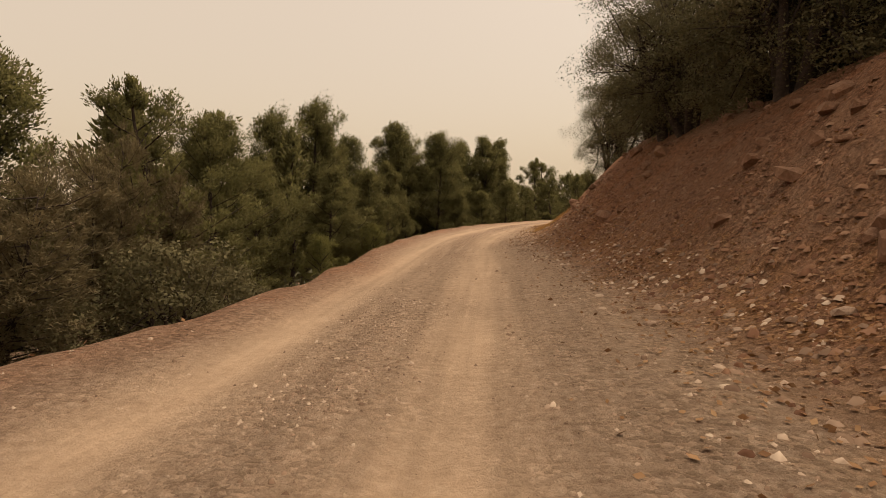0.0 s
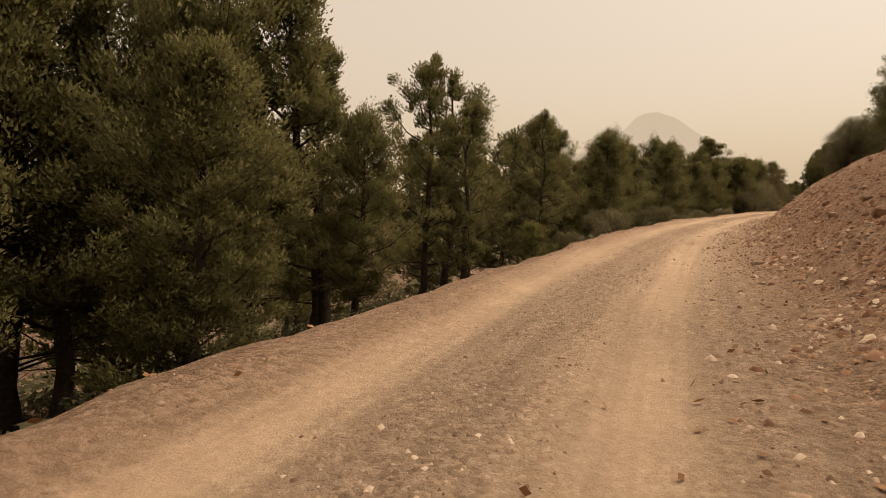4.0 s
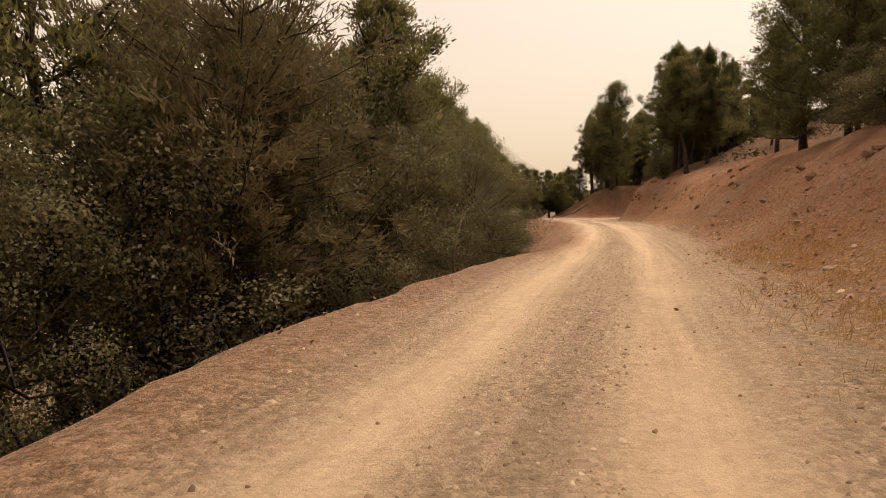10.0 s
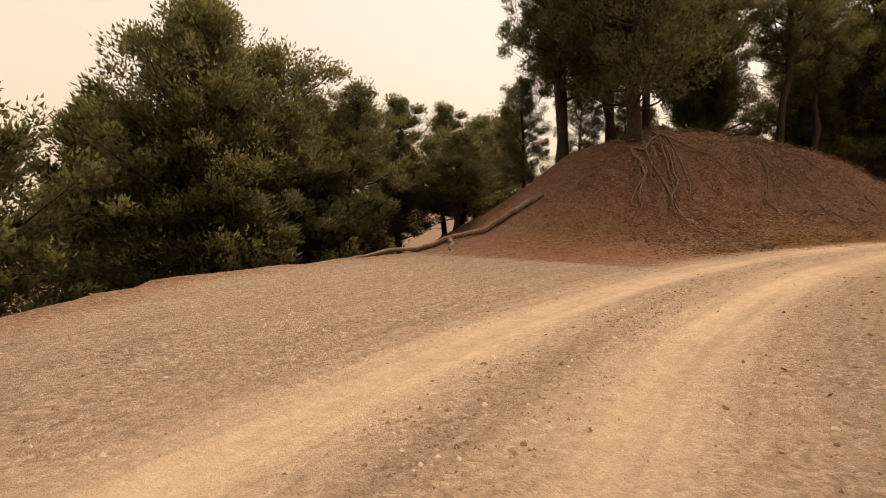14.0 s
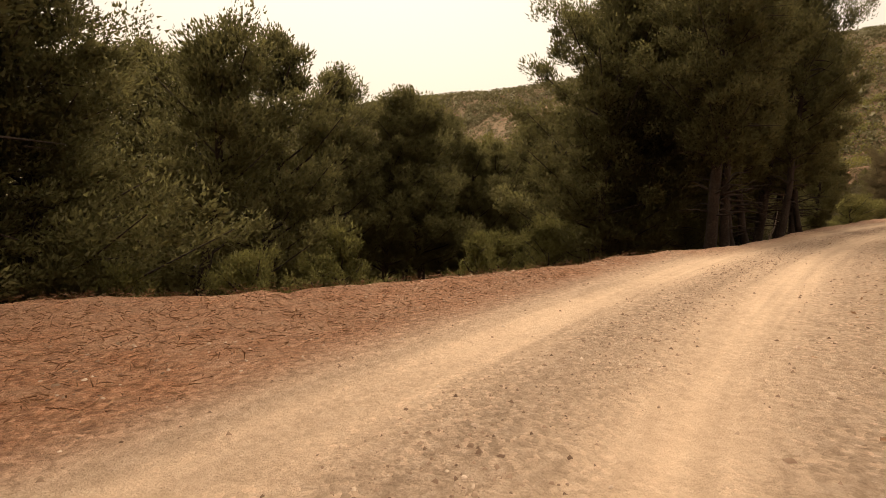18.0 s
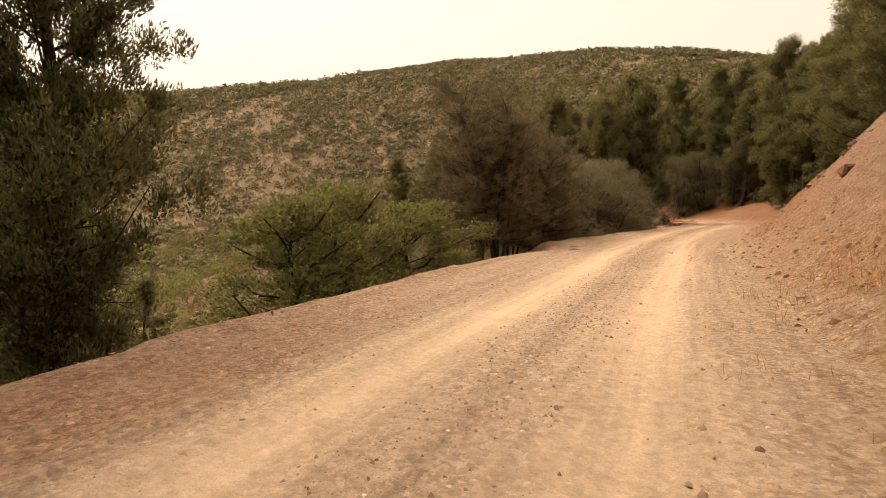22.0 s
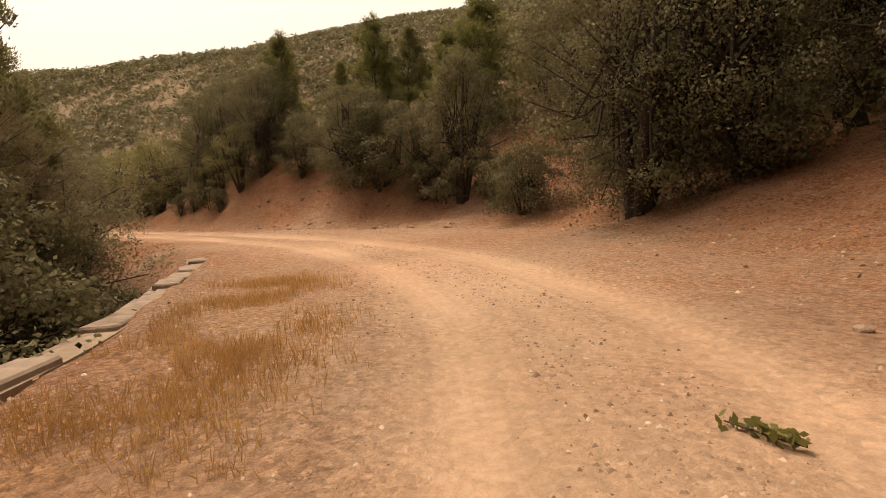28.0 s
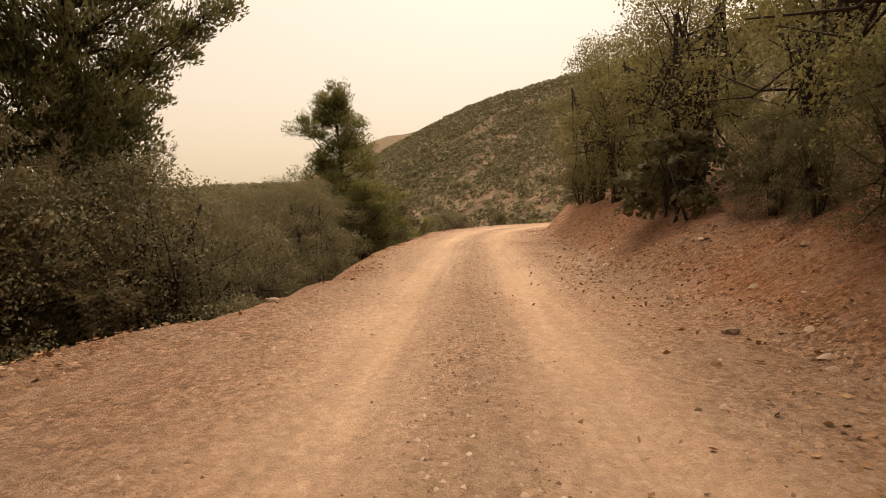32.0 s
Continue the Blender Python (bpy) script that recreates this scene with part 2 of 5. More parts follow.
MORTAR = plain_material("mortar", (0.20, 0.145, 0.10), (0.29, 0.215, 0.155), (0.36, 0.28, 0.21), 9, 0.95, 0.01)
# foliage tones lifted: the veil of haze is put into these colours
PINE_LEAF = leaf_material("pine_needles", (0.135, 0.124, 0.046), (0.20, 0.182, 0.068), (0.27, 0.243, 0.095), 0.5)
PINE_YELLOW = leaf_material("young_pine_needles", (0.15, 0.142, 0.042), (0.22, 0.206, 0.062), (0.285, 0.264, 0.09), 0.45)
OAK_LEAF = leaf_material("oak_leaves", (0.105, 0.092, 0.044), (0.17, 0.148, 0.071), (0.24, 0.205, 0.105), 0.4)
GREY_LEAF = leaf_material("dusty_hazed_leaves", (0.15, 0.13, 0.07), (0.235, 0.203, 0.11), (0.31, 0.268, 0.152), 0.42)
BROWN_LEAF = leaf_material("withered_foliage", (0.125, 0.098, 0.050), (0.20, 0.160, 0.083), (0.27, 0.22, 0.12), 0.35)
# brighter yellow-green copy of the oak leaves: light on the crowns is painted in
OAK_LIT = leaf_material("lit_oak_leaves", (0.16, 0.142, 0.055), (0.24, 0.212, 0.082), (0.32, 0.282, 0.115), 0.5)
STRAW = leaf_material("dry_grass_blades", (0.34, 0.175, 0.05), (0.50, 0.29, 0.095), (0.64, 0.43, 0.185), 0.3)
# hill shrubs: tone raised, so distance haze is put into the leaf colour
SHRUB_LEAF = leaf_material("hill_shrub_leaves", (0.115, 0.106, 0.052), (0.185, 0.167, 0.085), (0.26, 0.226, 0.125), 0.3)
# much darker than other leaves: shade below the trees is put into this colour
UNDER_SHADE_LEAF = leaf_material("shaded_undergrowth_leaves", (0.05, 0.047, 0.024), (0.10, 0.092, 0.045), (0.16, 0.14, 0.072), 0.3)


# ---- plan: the road's line, its edges, banks and slopes ----
LINE = np.array([
    (-1.9, -21.0), (-0.9, -10.5), (0.0, 0.0), (0.8, 9.0), (1.6, 17.9), (3.4, 26.8), (5.9, 35.4), (9.5, 43.6), (13.9, 51.4), (18.9, 59.0),
    (24.2, 66.2), (29.7, 73.3), (35.5, 80.2), (41.3, 87.1), (47.3, 93.8), (53.5, 100.3), (59.8, 106.7), (66.0, 113.3), (72.0, 120.0), (77.9, 126.8),
    (83.5, 133.9), (88.8, 141.1), (94.0, 148.5), (99.6, 155.5), (107.3, 159.9), (116.0, 162.0), (124.9, 161.2), (133.3, 158.0), (141.3, 153.8), (149.0, 149.1)] + [
    (156.4, 144.1), (163.8, 138.9), (170.8, 133.3), (177.6, 127.4), (184.0, 121.0), (190.3, 114.6), (197.1, 108.8), (204.9, 104.3), (213.4, 101.3), (222.3, 101.9),
    (230.7, 104.9), (239.0, 108.6), (246.6, 112.4), (255.0, 116.9), (263.3, 121.2), (271.8, 124.7), (281.2, 126.0), (291.0, 124.0), (299.0, 119.0)])
S_START = -21.08


def spline(points, step=0.5):
    p = np.vstack([2 * points[0] - points[1], points, 2 * points[-1] - points[-2]])
    out = []
    for i in range(1, len(p) - 2):
        n = max(2, int(np.linalg.norm(p[i + 1] - p[i]) / step))
        t = np.linspace(0, 1, n, endpoint=False)[:, None]
        a, b, c, d = p[i - 1], p[i], p[i + 1], p[i + 2]
        out.append(0.5 * (2 * b + (c - a) * t + (2 * a - 5 * b + 4 * c - d) * t ** 2 + (3 * b - a - 3 * c + d) * t ** 3))
    return np.vstack(out + [p[-2:-1]])


MID = spline(LINE)
MID_S = S_START + np.concatenate([[0], np.cumsum(np.linalg.norm(np.diff(MID, axis=0), axis=1))])
MID_T = np.gradient(MID, axis=0)
MID_T /= np.linalg.norm(MID_T, axis=1)[:, None]


def plan_place(s, d):
    """Plan position of a point s metres along the road's line and d metres to its right."""
    s, d = np.asarray(s, float), np.asarray(d, float)
    x, y = np.interp(s, MID_S, MID[:, 0]), np.interp(s, MID_S, MID[:, 1])
    tx, ty = np.interp(s, MID_S, MID_T[:, 0]), np.interp(s, MID_S, MID_T[:, 1])
    n = np.hypot(tx, ty)
    return x + d * ty / n, y - d * tx / n


def plan_sd(x, y):
    """Along and across the road's line for plan points."""
    x, y = np.asarray(x, float).ravel(), np.asarray(y, float).ravel()
    s, d = np.empty_like(x), np.empty_like(x)
    for k in range(0, len(x), 4000):
        px, py = x[k:k + 4000, None], y[k:k + 4000, None]
        i = ((px - MID[:, 0]) ** 2 + (py - MID[:, 1]) ** 2).argmin(1)
        vx, vy = px[:, 0] - MID[i, 0], py[:, 0] - MID[i, 1]
        s[k:k + 4000] = MID_S[i] + vx * MID_T[i, 0] + vy * MID_T[i, 1]
        across = vx * MID_T[i, 1] - vy * MID_T[i, 0]
        d[k:k + 4000] = np.sign(across) * np.hypot(vx, vy)
    return s, d


def along(s, *knots):
    return np.interp(s, [k[0] for k in knots], [k[1] for k in knots])


def ease(u):
    u = np.clip(u, 0, 1)
    return u * u * (3 - 2 * u)


def grain(x, y, scale, octaves=4, seed=0):
    """Smooth value noise in -1..1 for arrays."""
    x, y, total, amp, top = np.asarray(x, float) / scale, np.asarray(y, float) / scale, 0.0, 1.0, 0.0
    for o in range(octaves):
        ix, iy = np.floor(x).astype(np.int64), np.floor(y).astype(np.int64)
        fx, fy = x - ix, y - iy
        fx, fy = fx * fx * (3 - 2 * fx), fy * fy * (3 - 2 * fy)

        def h(a, b):
            v = (a * 374761393 + b * 668265263 + (seed + o) * 974634777) & 0xFFFFFFFF
            v = ((v ^ (v >> 13)) * 1274126177) & 0xFFFFFFFF
            return ((v ^ (v >> 16)) & 0xFFFF) / 32767.5 - 1
        total = total + amp * ((h(ix, iy) * (1 - fx) + h(ix + 1, iy) * fx) * (1 - fy) + (h(ix, iy + 1) * (1 - fx) + h(ix + 1, iy + 1) * fx) * fy)
        top += amp
        amp, x, y = amp * 0.5, x * 2.03 + 7.1, y * 2.03 - 3.7
    return total / top


def left_edge(s):
    return along(s, (-20, -2.8), (3, -3.0), (5, -2.65), (9, -2.5), (13, -2.85), (19, -2.95), (29, -3.3), (40, -2.6), (50, -2.3), (66, -2.4), (73, -2.65), (76, -2.6), (79, -2.25),
                 (84, -2.0), (87, -2.4), (89, -2.6), (91, -2.1), (95, -2.25), (100, -2.4), (104, -2.75), (107, -2.45), (112, -2.2), (117, -2.1), (137, -2.15), (142, -2.7), (147, -2.6), (154, -1.75), (158, -1.75), (163, -2.2), (168, -2.4), (172, -2.3), (177, -2.6), (183, -3.25)) * (s < 183) + (s >= 183) * along(
                 s, (183, -3.25), (186, -3.9), (188, -4.5), (190, -5.6), (193, -8), (200, -9), (213, -8), (218, -7), (219.5, -5.4), (221, -4.2), (224, -3.3), (226, -3.15), (228, -2.5), (231, -2.1),
                 (235, -2.1), (240, -2.3), (246, -2.7), (251, -2.85), (257, -3.4), (261, -3.9), (267, -4.1), (271, -4.1), (273.5, -3.5), (275, -3.8), (277.5, -4.9), (284, -4.3), (287, -4.05), (290, -3.9), (295, -3.7), (300, -3.3), (309, -2.95), (325, -3.1), (328.5, -3.0), (333.5, -2.4), (336, -2.7),
                 (340, -2.5), (342, -2.8), (346, -3.0), (350, -2.6), (354, -2.3), (360, -2.6), (363, -3.2), (365, -2.4), (368, -2.0), (373, -2.4), (400, -2.3))


def right_foot(s):
    return along(s, (-20, 1.8), (0, 1.8), (16, 1.3), (33, 1.0), (55, 0.9), (107, 0.95), (121, 1.3), (150, 1.9), (165, 2.5), (180, 2.6), (193, 1.2), (202, 0.9), (230, 1.2),
                 (247, 1.5), (270, 1.1), (293, 1.3), (307, 2.5), (324, 3.9), (333, 5.6), (338, 5.2), (343, 3.8), (350, 2.5), (364, 2.1), (400, 2.5))


def track_mid(s):
    return along(s, (-20, -1.0), (0, -0.97), (30, -0.85), (53, -0.86), (105, -0.7), (149, -0.36), (171, -0.1), (188, -1.0), (200, -1.2), (243, -0.75), (269, -0.95),
                 (291, -1.5), (308, -0.6), (323, 0.5), (341, 0.33), (363, -0.05), (400, 0.0))


def bank_top(s):
    return along(s, (-20, 2.9), (8, 3.0), (20, 3.4), (35, 2.9), (50, 2.7), (75, 2.3), (105, 2.4), (125, 3.1), (150, 3.2), (170, 3.0), (180, 2.9), (187, 3.2), (193, 3.1), (199, 2.0), (210, 1.2), (235, 1.3),
                 (250, 2.2), (262, 2.6), (275, 3.3), (290, 3.4), (300, 2.3), (307, 1.4), (320, 1.9), (328, 2.4), (335, 2.4), (341, 3.0), (346, 3.3), (353, 3.6), (357, 2.4), (361, 1.2), (366, 0.9), (375, 1.1), (400, 2))


def bank_run(s):
    return along(s, (-20, 3.6), (0, 3.6), (22, 4.0), (35, 3.6), (50, 3.6), (75, 3.2), (105, 3.2), (125, 3.6), (150, 5.0), (170, 4.4), (183, 3.0), (190, 2.4), (198, 2.6), (210, 3.0), (235, 3.0),
                 (250, 2.6), (262, 3.0), (275, 3.6), (290, 4.2), (305, 5.5), (320, 8.0), (335, 7.0), (342, 5.0), (350, 4.2), (355, 3.8), (360, 2.0), (375, 1.6), (400, 2))


def mound(s):
    return along(s, (198, 0), (200, 0.12), (202, 0.5), (203.3, 0.85), (204.8, 1.0), (207, 1.0), (209, 0.98), (212, 0.82), (214, 0.55), (216, 0.2), (217.5, 0))


def far_height(x, y):
    q = 0.75 * x - 0.66 * y
    z = -28 + 144 * (1 - 0.32 * ease((10 - y) / 220)) * ease((q - 115) / 330) + 4 * grain(x, y, 60, 3, 5)
    z = np.maximum(z, 34 * np.exp(-((x - 95) ** 2 + (y - 75) ** 2) / 80 ** 2) - 12)
    z = z + 33 * ease((x - 330) / 250) * ease((y - 110) / 350)
    z = z + 70 * ease((np.hypot(x - 200, y - 100) - 900) / 900) * ease((q + 100) / 700)
    return z


def surface(s, d, x, y, rough=1.0):
    """Height of the ground."""
    dl, dr, hb, run = left_edge(s), right_foot(s), bank_top(s), bank_run(s)
    wob = grain(x, y, 3.0, 3, 11)
    e = d - (dr + 0.25 * wob)
    u = np.clip(e / run, 0, 1.0)
    cut = hb * (0.32 * u + 0.68 * ease(u * 0.93 + 0.07 * u)) * (1 + 0.10 * grain(x, y, 2.2, 3, 3))
    over = np.maximum(e - run, 0)
    right = cut + 0.40 * 38 * (1 - np.exp(-over / 38))
    f = (dl + 0.16 * wob + 0.20 * grain(x, y, 1.3, 2, 19)) - d
    fall = np.where(f > 0, -0.62 * np.minimum(f, 3.2) - 0.34 * np.clip(f - 3.2, 0, 60) - 0.15 * np.maximum(f - 63, 0), 0.0)
    lip = (0.05 + 0.06 * np.maximum(grain(x, y, 0.9, 2, 29), 0)) * np.exp(-((f + 0.3) / 0.3) ** 2)
    k = -3.1 - d + 0.3 * wob
    hump = np.where(k < 1.7, 0.50 * np.maximum(k, 0), 0.85 + 2.65 * ease((k - 1.7) / 2.0)) - 0.10 * np.maximum(k - 4.2, 0) - 0.32 * np.maximum(k - 6, 0)
    b = mound(s)
    left = np.where((k > 0) & (b > 0), np.maximum(hump * np.maximum(b, 0.001) + fall * (1 - b), fall), fall + lip)
    z = np.where(d > dr, np.maximum(right, 0), np.where(d < dl + 0.9, left, lip))
    z = np.where((d < -3.0) & (b > 0), left, z)
    m = track_mid(s)
    rut = np.exp(-((np.abs(d - m) - 0.74) / 0.28) ** 2)
    on = (d > dl) & (d < dr)
    z = z - 0.035 * rut * on
    off = np.clip(np.maximum(d - dr, dl - d), 0, 2) / 2
    steep = ease((d - dr) / 1.0) * (1 - ease((d - dr - run) / 2.0)) + np.where((k > 1) & (k < 5), b, 0)
    z = z + rough * (0.016 * grain(x, y, 0.6, 3, 1) * (1 - 0.7 * rut) + 0.10 * off * grain(x, y, 1.6, 4, 2) + 0.17 * steep * grain(x, y, 0.8, 4, 4))
    far = ease((np.abs(d) - 40) / 70)
    return z * (1 - far) + far_height(x, y) * far


def ground_z(x, y):
    s, d = plan_sd([x], [y])
    return float(surface(s, d, np.array([x]), np.array([y]))[0])


def spot(s, d):
    x, y = plan_place(s, d)
    x, y = float(x), float(y)
    return x, y, ground_z(x, y)


# ---- building helpers ----
SOFT = {}


def mesh_from(name, verts, faces, mat, smooth=False, soft=None):
    me = bpy.data.meshes.new(name)
    if isinstance(faces, np.ndarray):
        v, n, e = np.ascontiguousarray(verts, np.float32), len(faces), faces.shape[1]
        me.vertices.add(len(v))
        me.vertices.foreach_set("co", v.ravel())
        me.loops.add(n * e)
        me.loops.foreach_set("vertex_index", np.ascontiguousarray(faces, np.int32).ravel())
        me.polygons.add(n)
        me.polygons.foreach_set("loop_start", np.arange(0, n * e, e, dtype=np.int32))
        me.update(calc_edges=True)
    else:
        me.from_pydata(np.asarray(verts).tolist(), [], faces)
    me.materials.append(mat)
    if smooth:
        me.shade_smooth()
    me.update()
    if soft is not None:
        me.shade_smooth()
        me.normals_split_custom_set_from_vertices(np.asarray(soft).tolist())
        SOFT[me.name] = np.asarray(soft)
    return me


def part(name, me, parent, label=""):
    ob = new(name, me)
    ob.parent = parent
    if label:
        ob["label"] = label
    return ob


def thing(name, label, category, group="", kind=""):
    return tagged(new(name), label, category, group, kind)


def lay_attrs(me, **values):
    for k, v in values.items():
        me.attributes.new(k, 'FLOAT', 'POINT').data.foreach_set("value", np.ascontiguousarray(v, np.float32))


def soil_marks(s, d, x, y):
    """Where dust, red earth, straw and needle litter lie; tree shade is put in with the litter."""
    dl, dr, m, run = left_edge(s), right_foot(s), track_mid(s), bank_run(s)
    w = 0.43 + 0.12 * grain(x, y, 4, 2, 21) + along(s, (100, 0), (150, 0.08), (195, 0.12), (250, 0.06), (340, 0.2))
    wide = along(s, (300, 0), (312, 1), (334, 1), (340, 0)) * np.exp(-((d - m) / 1.6) ** 2) * 0.8
    track = np.maximum(np.exp(-((np.abs(d - m + 0.08 * grain(x, y, 5, 2, 8)) - 0.74) / w) ** 2), wide) * ((d > dl + 0.2) & (d < dr + 1.0))
    track = np.clip(track * (0.85 + 0.3 * grain(x, y, 1.5, 3, 9)) + 0.12 * ((d > dl + 0.6) & (d < dr - 0.2)), 0, 1)
    edge = np.maximum(ease((d - dr + 0.5) / 1.2), 0.75 * ease((dl + 1.1 - d) / 1.0))
    edge = np.maximum(edge, ease((-2.2 - d) / 0.9) * (mound(s) > 0))
    tint = along(s, (-20, 1.0), (30, 0.95), (50, 0.5), (70, 0.42), (100, 0.55), (125, 0.85), (150, 0.9), (185, 1.0), (215, 0.95), (232, 0.85), (262, 0.6), (274, 0.68), (284, 0.95), (310, 1.0), (360, 1.0))
    edge = np.maximum(edge, along(s, (200, 0.0), (240, 0.08), (270, 0.2), (290, 0.42), (302, 0.6), (315, 0.72), (338, 0.76), (350, 0.84), (358, 0.7), (368, 0.5), (400, 0.5)))
    red = np.clip(edge * tint * (1 + 0.4 * grain(x, y, 3, 3, 31)), 0, 1) * (1 - 0.3 * track)
    straw = np.clip(along(s, (-20, 0.3), (20, 0.4), (30, 0.9), (40, 0.2), (110, 0.3), (122, 1), (148, 0.8), (156, 0.1), (240, 0.3), (246, 1), (262, 0.9), (268, 0.4), (292, 0.5), (306, 0.4), (320, 0.2))
                    * np.exp(-((d - dr - 0.5) / 0.9) ** 2), 0, 1)
    straw = np.maximum(straw, along(s, (204, 0), (208, 0.8), (213, 0.6), (216, 0)) * np.exp(-((d + 3.4) / 0.7) ** 2))
    red = np.maximum(red, along(s, (210, 0), (214, 0.9), (226, 0.9), (232, 0.5), (262, 0.6), (268, 0)) * ease((-2.0 - d) / 0.8))
    straw = np.maximum(straw, along(s, (312, 0), (316, 0.5), (328, 0.5), (332, 0)) * np.exp(-((d + 1.9) / 0.8) ** 2) * (1 + 0.8 * grain(x, y, 1.4, 3, 33)))
    pale = along(s, (0, 0), (70, 0.15), (110, 0.3), (170, 0.75), (190, 0.5), (202, 0.2), (214, 0.8), (245, 1.0), (266, 0.9), (280, 0.75), (300, 1.0), (332, 0.95), (345, 0.75), (357, 0.75), (366, 1.0), (400, 1.0)) * (1 - 0.5 * ease((d - dr - 0.3) / 1.5))
    litter_shade = np.clip(np.maximum(ease((dl - 0.6 - d) / 2.0), 0.75 * ease((d - dr - run - 0.5) / 3.0)), 0, 1) * (1 - 0.6 * (mound(s) > 0))
    # mound's face: brown litter, plus the pines' shade painted into the soil
    litter_shade = np.maximum(litter_shade, 0.72 * mound(s) * ease((-2.7 - d) / 0.9))
    return dict(run=s, across=d, track=track, red=red, straw=straw, litter_shade=litter_shade, dry=np.zeros(len(x)), pale=pale)


def sheet(us, vs):
    n, k = len(us), len(vs)
    i = np.arange((n - 1) * (k - 1))
    a = (i // (k - 1)) * k + i % (k - 1)
    return np.stack([a, a + k, a + k + 1, a + 1], 1)


# road, verges and cut banks as one finely worked sheet
R_S = np.arange(-19, 404, 0.33)
R_D = np.concatenate([np.arange(-11.0, -4.5, 0.36), np.arange(-4.5, 4.0, 0.17), np.arange(4.0, 11.6, 0.33)])
gs, gd = np.meshgrid(R_S, R_D, indexing='ij')
gx, gy = plan_place(gs.ravel(), gd.ravel())
gz = surface(gs.ravel(), gd.ravel(), gx, gy)
rim = np.minimum(gd.ravel() + 11.0, R_D[-1] - gd.ravel())
gz = gz - 0.55 * (1 - ease(rim / 1.2))
road_mesh = mesh_from("road", np.stack([gx, gy, gz], 1), sheet(R_S, R_D)[:, ::-1], DIRT, True)
lay_attrs(road_mesh, **soil_marks(gs.ravel(), gd.ravel(), gx, gy))
tagged(new("road", road_mesh), "dusty unpaved forest track with two pale wheel ruts", "road", kind="structure")

# the land round it, out to the horizon
grow = np.cumsum(1.6 * 1.13 ** np.arange(46))
AX = np.concatenate([-70 - grow[::-1], np.arange(-70, 330, 1.6), 330 + grow])
AY = np.concatenate([-45 - grow[::-1], np.arange(-45, 225, 1.6), 225 + grow])
hx, hy = [a.ravel() for a in np.meshgrid(AX, AY, indexing='ij')]
hs, hd = plan_sd(hx, hy)
hz = surface(hs, hd, hx, hy, 0.7)
under = ease((10.4 - hd) / 1.4) * ease((hd + 9.8) / 1.4) * ((hs > -18) & (hs < 402))
hz = hz - 0.9 * under
land = mesh_from("ground", np.stack([hx, hy, hz], 1), sheet(AX, AY)[:, ::-1], DIRT, True)
marks = soil_marks(hs, hd, hx, hy)
away = ease((np.abs(hd) - 35) / 30)
marks["red"] = np.clip(marks["red"] * (1 - 0.45 * away), 0, 1)
marks["red"] *= 1 - 0.6 * away
marks["litter_shade"] = marks["litter_shade"] * (1 - away) + 0.2 * away
ridge = ease((0.75 * hx - 0.66 * hy - 60) / 50)
marks["dry"] = 0.9 * away * ridge
# falling slopes beyond: darkened as well, for the shade between the trunks
marks["litter_shade"] = np.maximum(marks["litter_shade"], 0.9 * away * (1 - ridge))
lay_attrs(land, **marks)
tagged(new("ground", land), "red-brown forest slopes falling away below the track", "ground", kind="structure")


# ---- plants: shapes ----
def unit(v):
    return v / np.maximum(np.linalg.norm(v, axis=-1, keepdims=True), 1e-9)


def tube(points, radii, sides=7):
    """A tapering tube along a line of points: verts, faces."""
    p, v, f = np.asarray(points, float), [], []
    t = unit(np.gradient(p, axis=0))
    for i in range(len(p)):
        a = np.cross(t[i], (0.31, 0.93, 0.2))
        a /= np.linalg.norm(a)
        b = np.cross(t[i], a)
        for k in range(sides):
            w = 2 * math.pi * k / sides
            v.append(p[i] + radii[i] * (math.cos(w) * a + math.sin(w) * b))
        if i:
            for k in range(sides):
                f.append([(i - 1) * sides + k, (i - 1) * sides + (k + 1) % sides, i * sides + (k + 1) % sides, i * sides + k])
    f.append([(len(p) - 1) * sides + k for k in range(sides)])
    return v, f


def joined(pieces):
    v, f = [], []
    for a, b in pieces:
        o = len(v)
        v += list(a)
        f += [[i + o for i in q] for q in b]
    return np.array(v), f


def needles(rng, at, way, length, width, count):
    """Sprays of thin blades: count blades at each point, leaning along way."""
    n = len(at)
    a = np.repeat(at, count, 0)
    w = unit(np.repeat(way, count, 0) + 0.6 * rng.normal(size=(n * count, 3)))
    side = unit(np.cross(w, rng.normal(size=w.shape)))
    ln = length * rng.uniform(0.6, 1.25, (n * count, 1))
    base = a + 0.35 * length * rng.normal(size=a.shape)
    v = np.stack([base - side * width * 0.5, base + side * width * 0.5, base + w * ln], 1).reshape(-1, 3)
    return v, np.arange(len(v)).reshape(-1, 3)


def leaves(rng, at, size, flat=1.0):
    """Small folded leaves as diamond quads."""
    n = len(at)
    w = unit((rng.normal(size=(n, 3)) + (0, 0, 0.25)) * (1, 1, flat))
    side = unit(np.cross(w, rng.normal(size=(n, 3)) * (flat, flat, 1)))
    ln = size * rng.uniform(0.65, 1.3, (n, 1))
    v = np.stack([at - w * ln * 0.55, at + side * ln * 0.34, at + w * ln * 0.55, at - side * ln * 0.34], 1).reshape(-1, 3)
    return v, np.arange(len(v)).reshape(-1, 4)


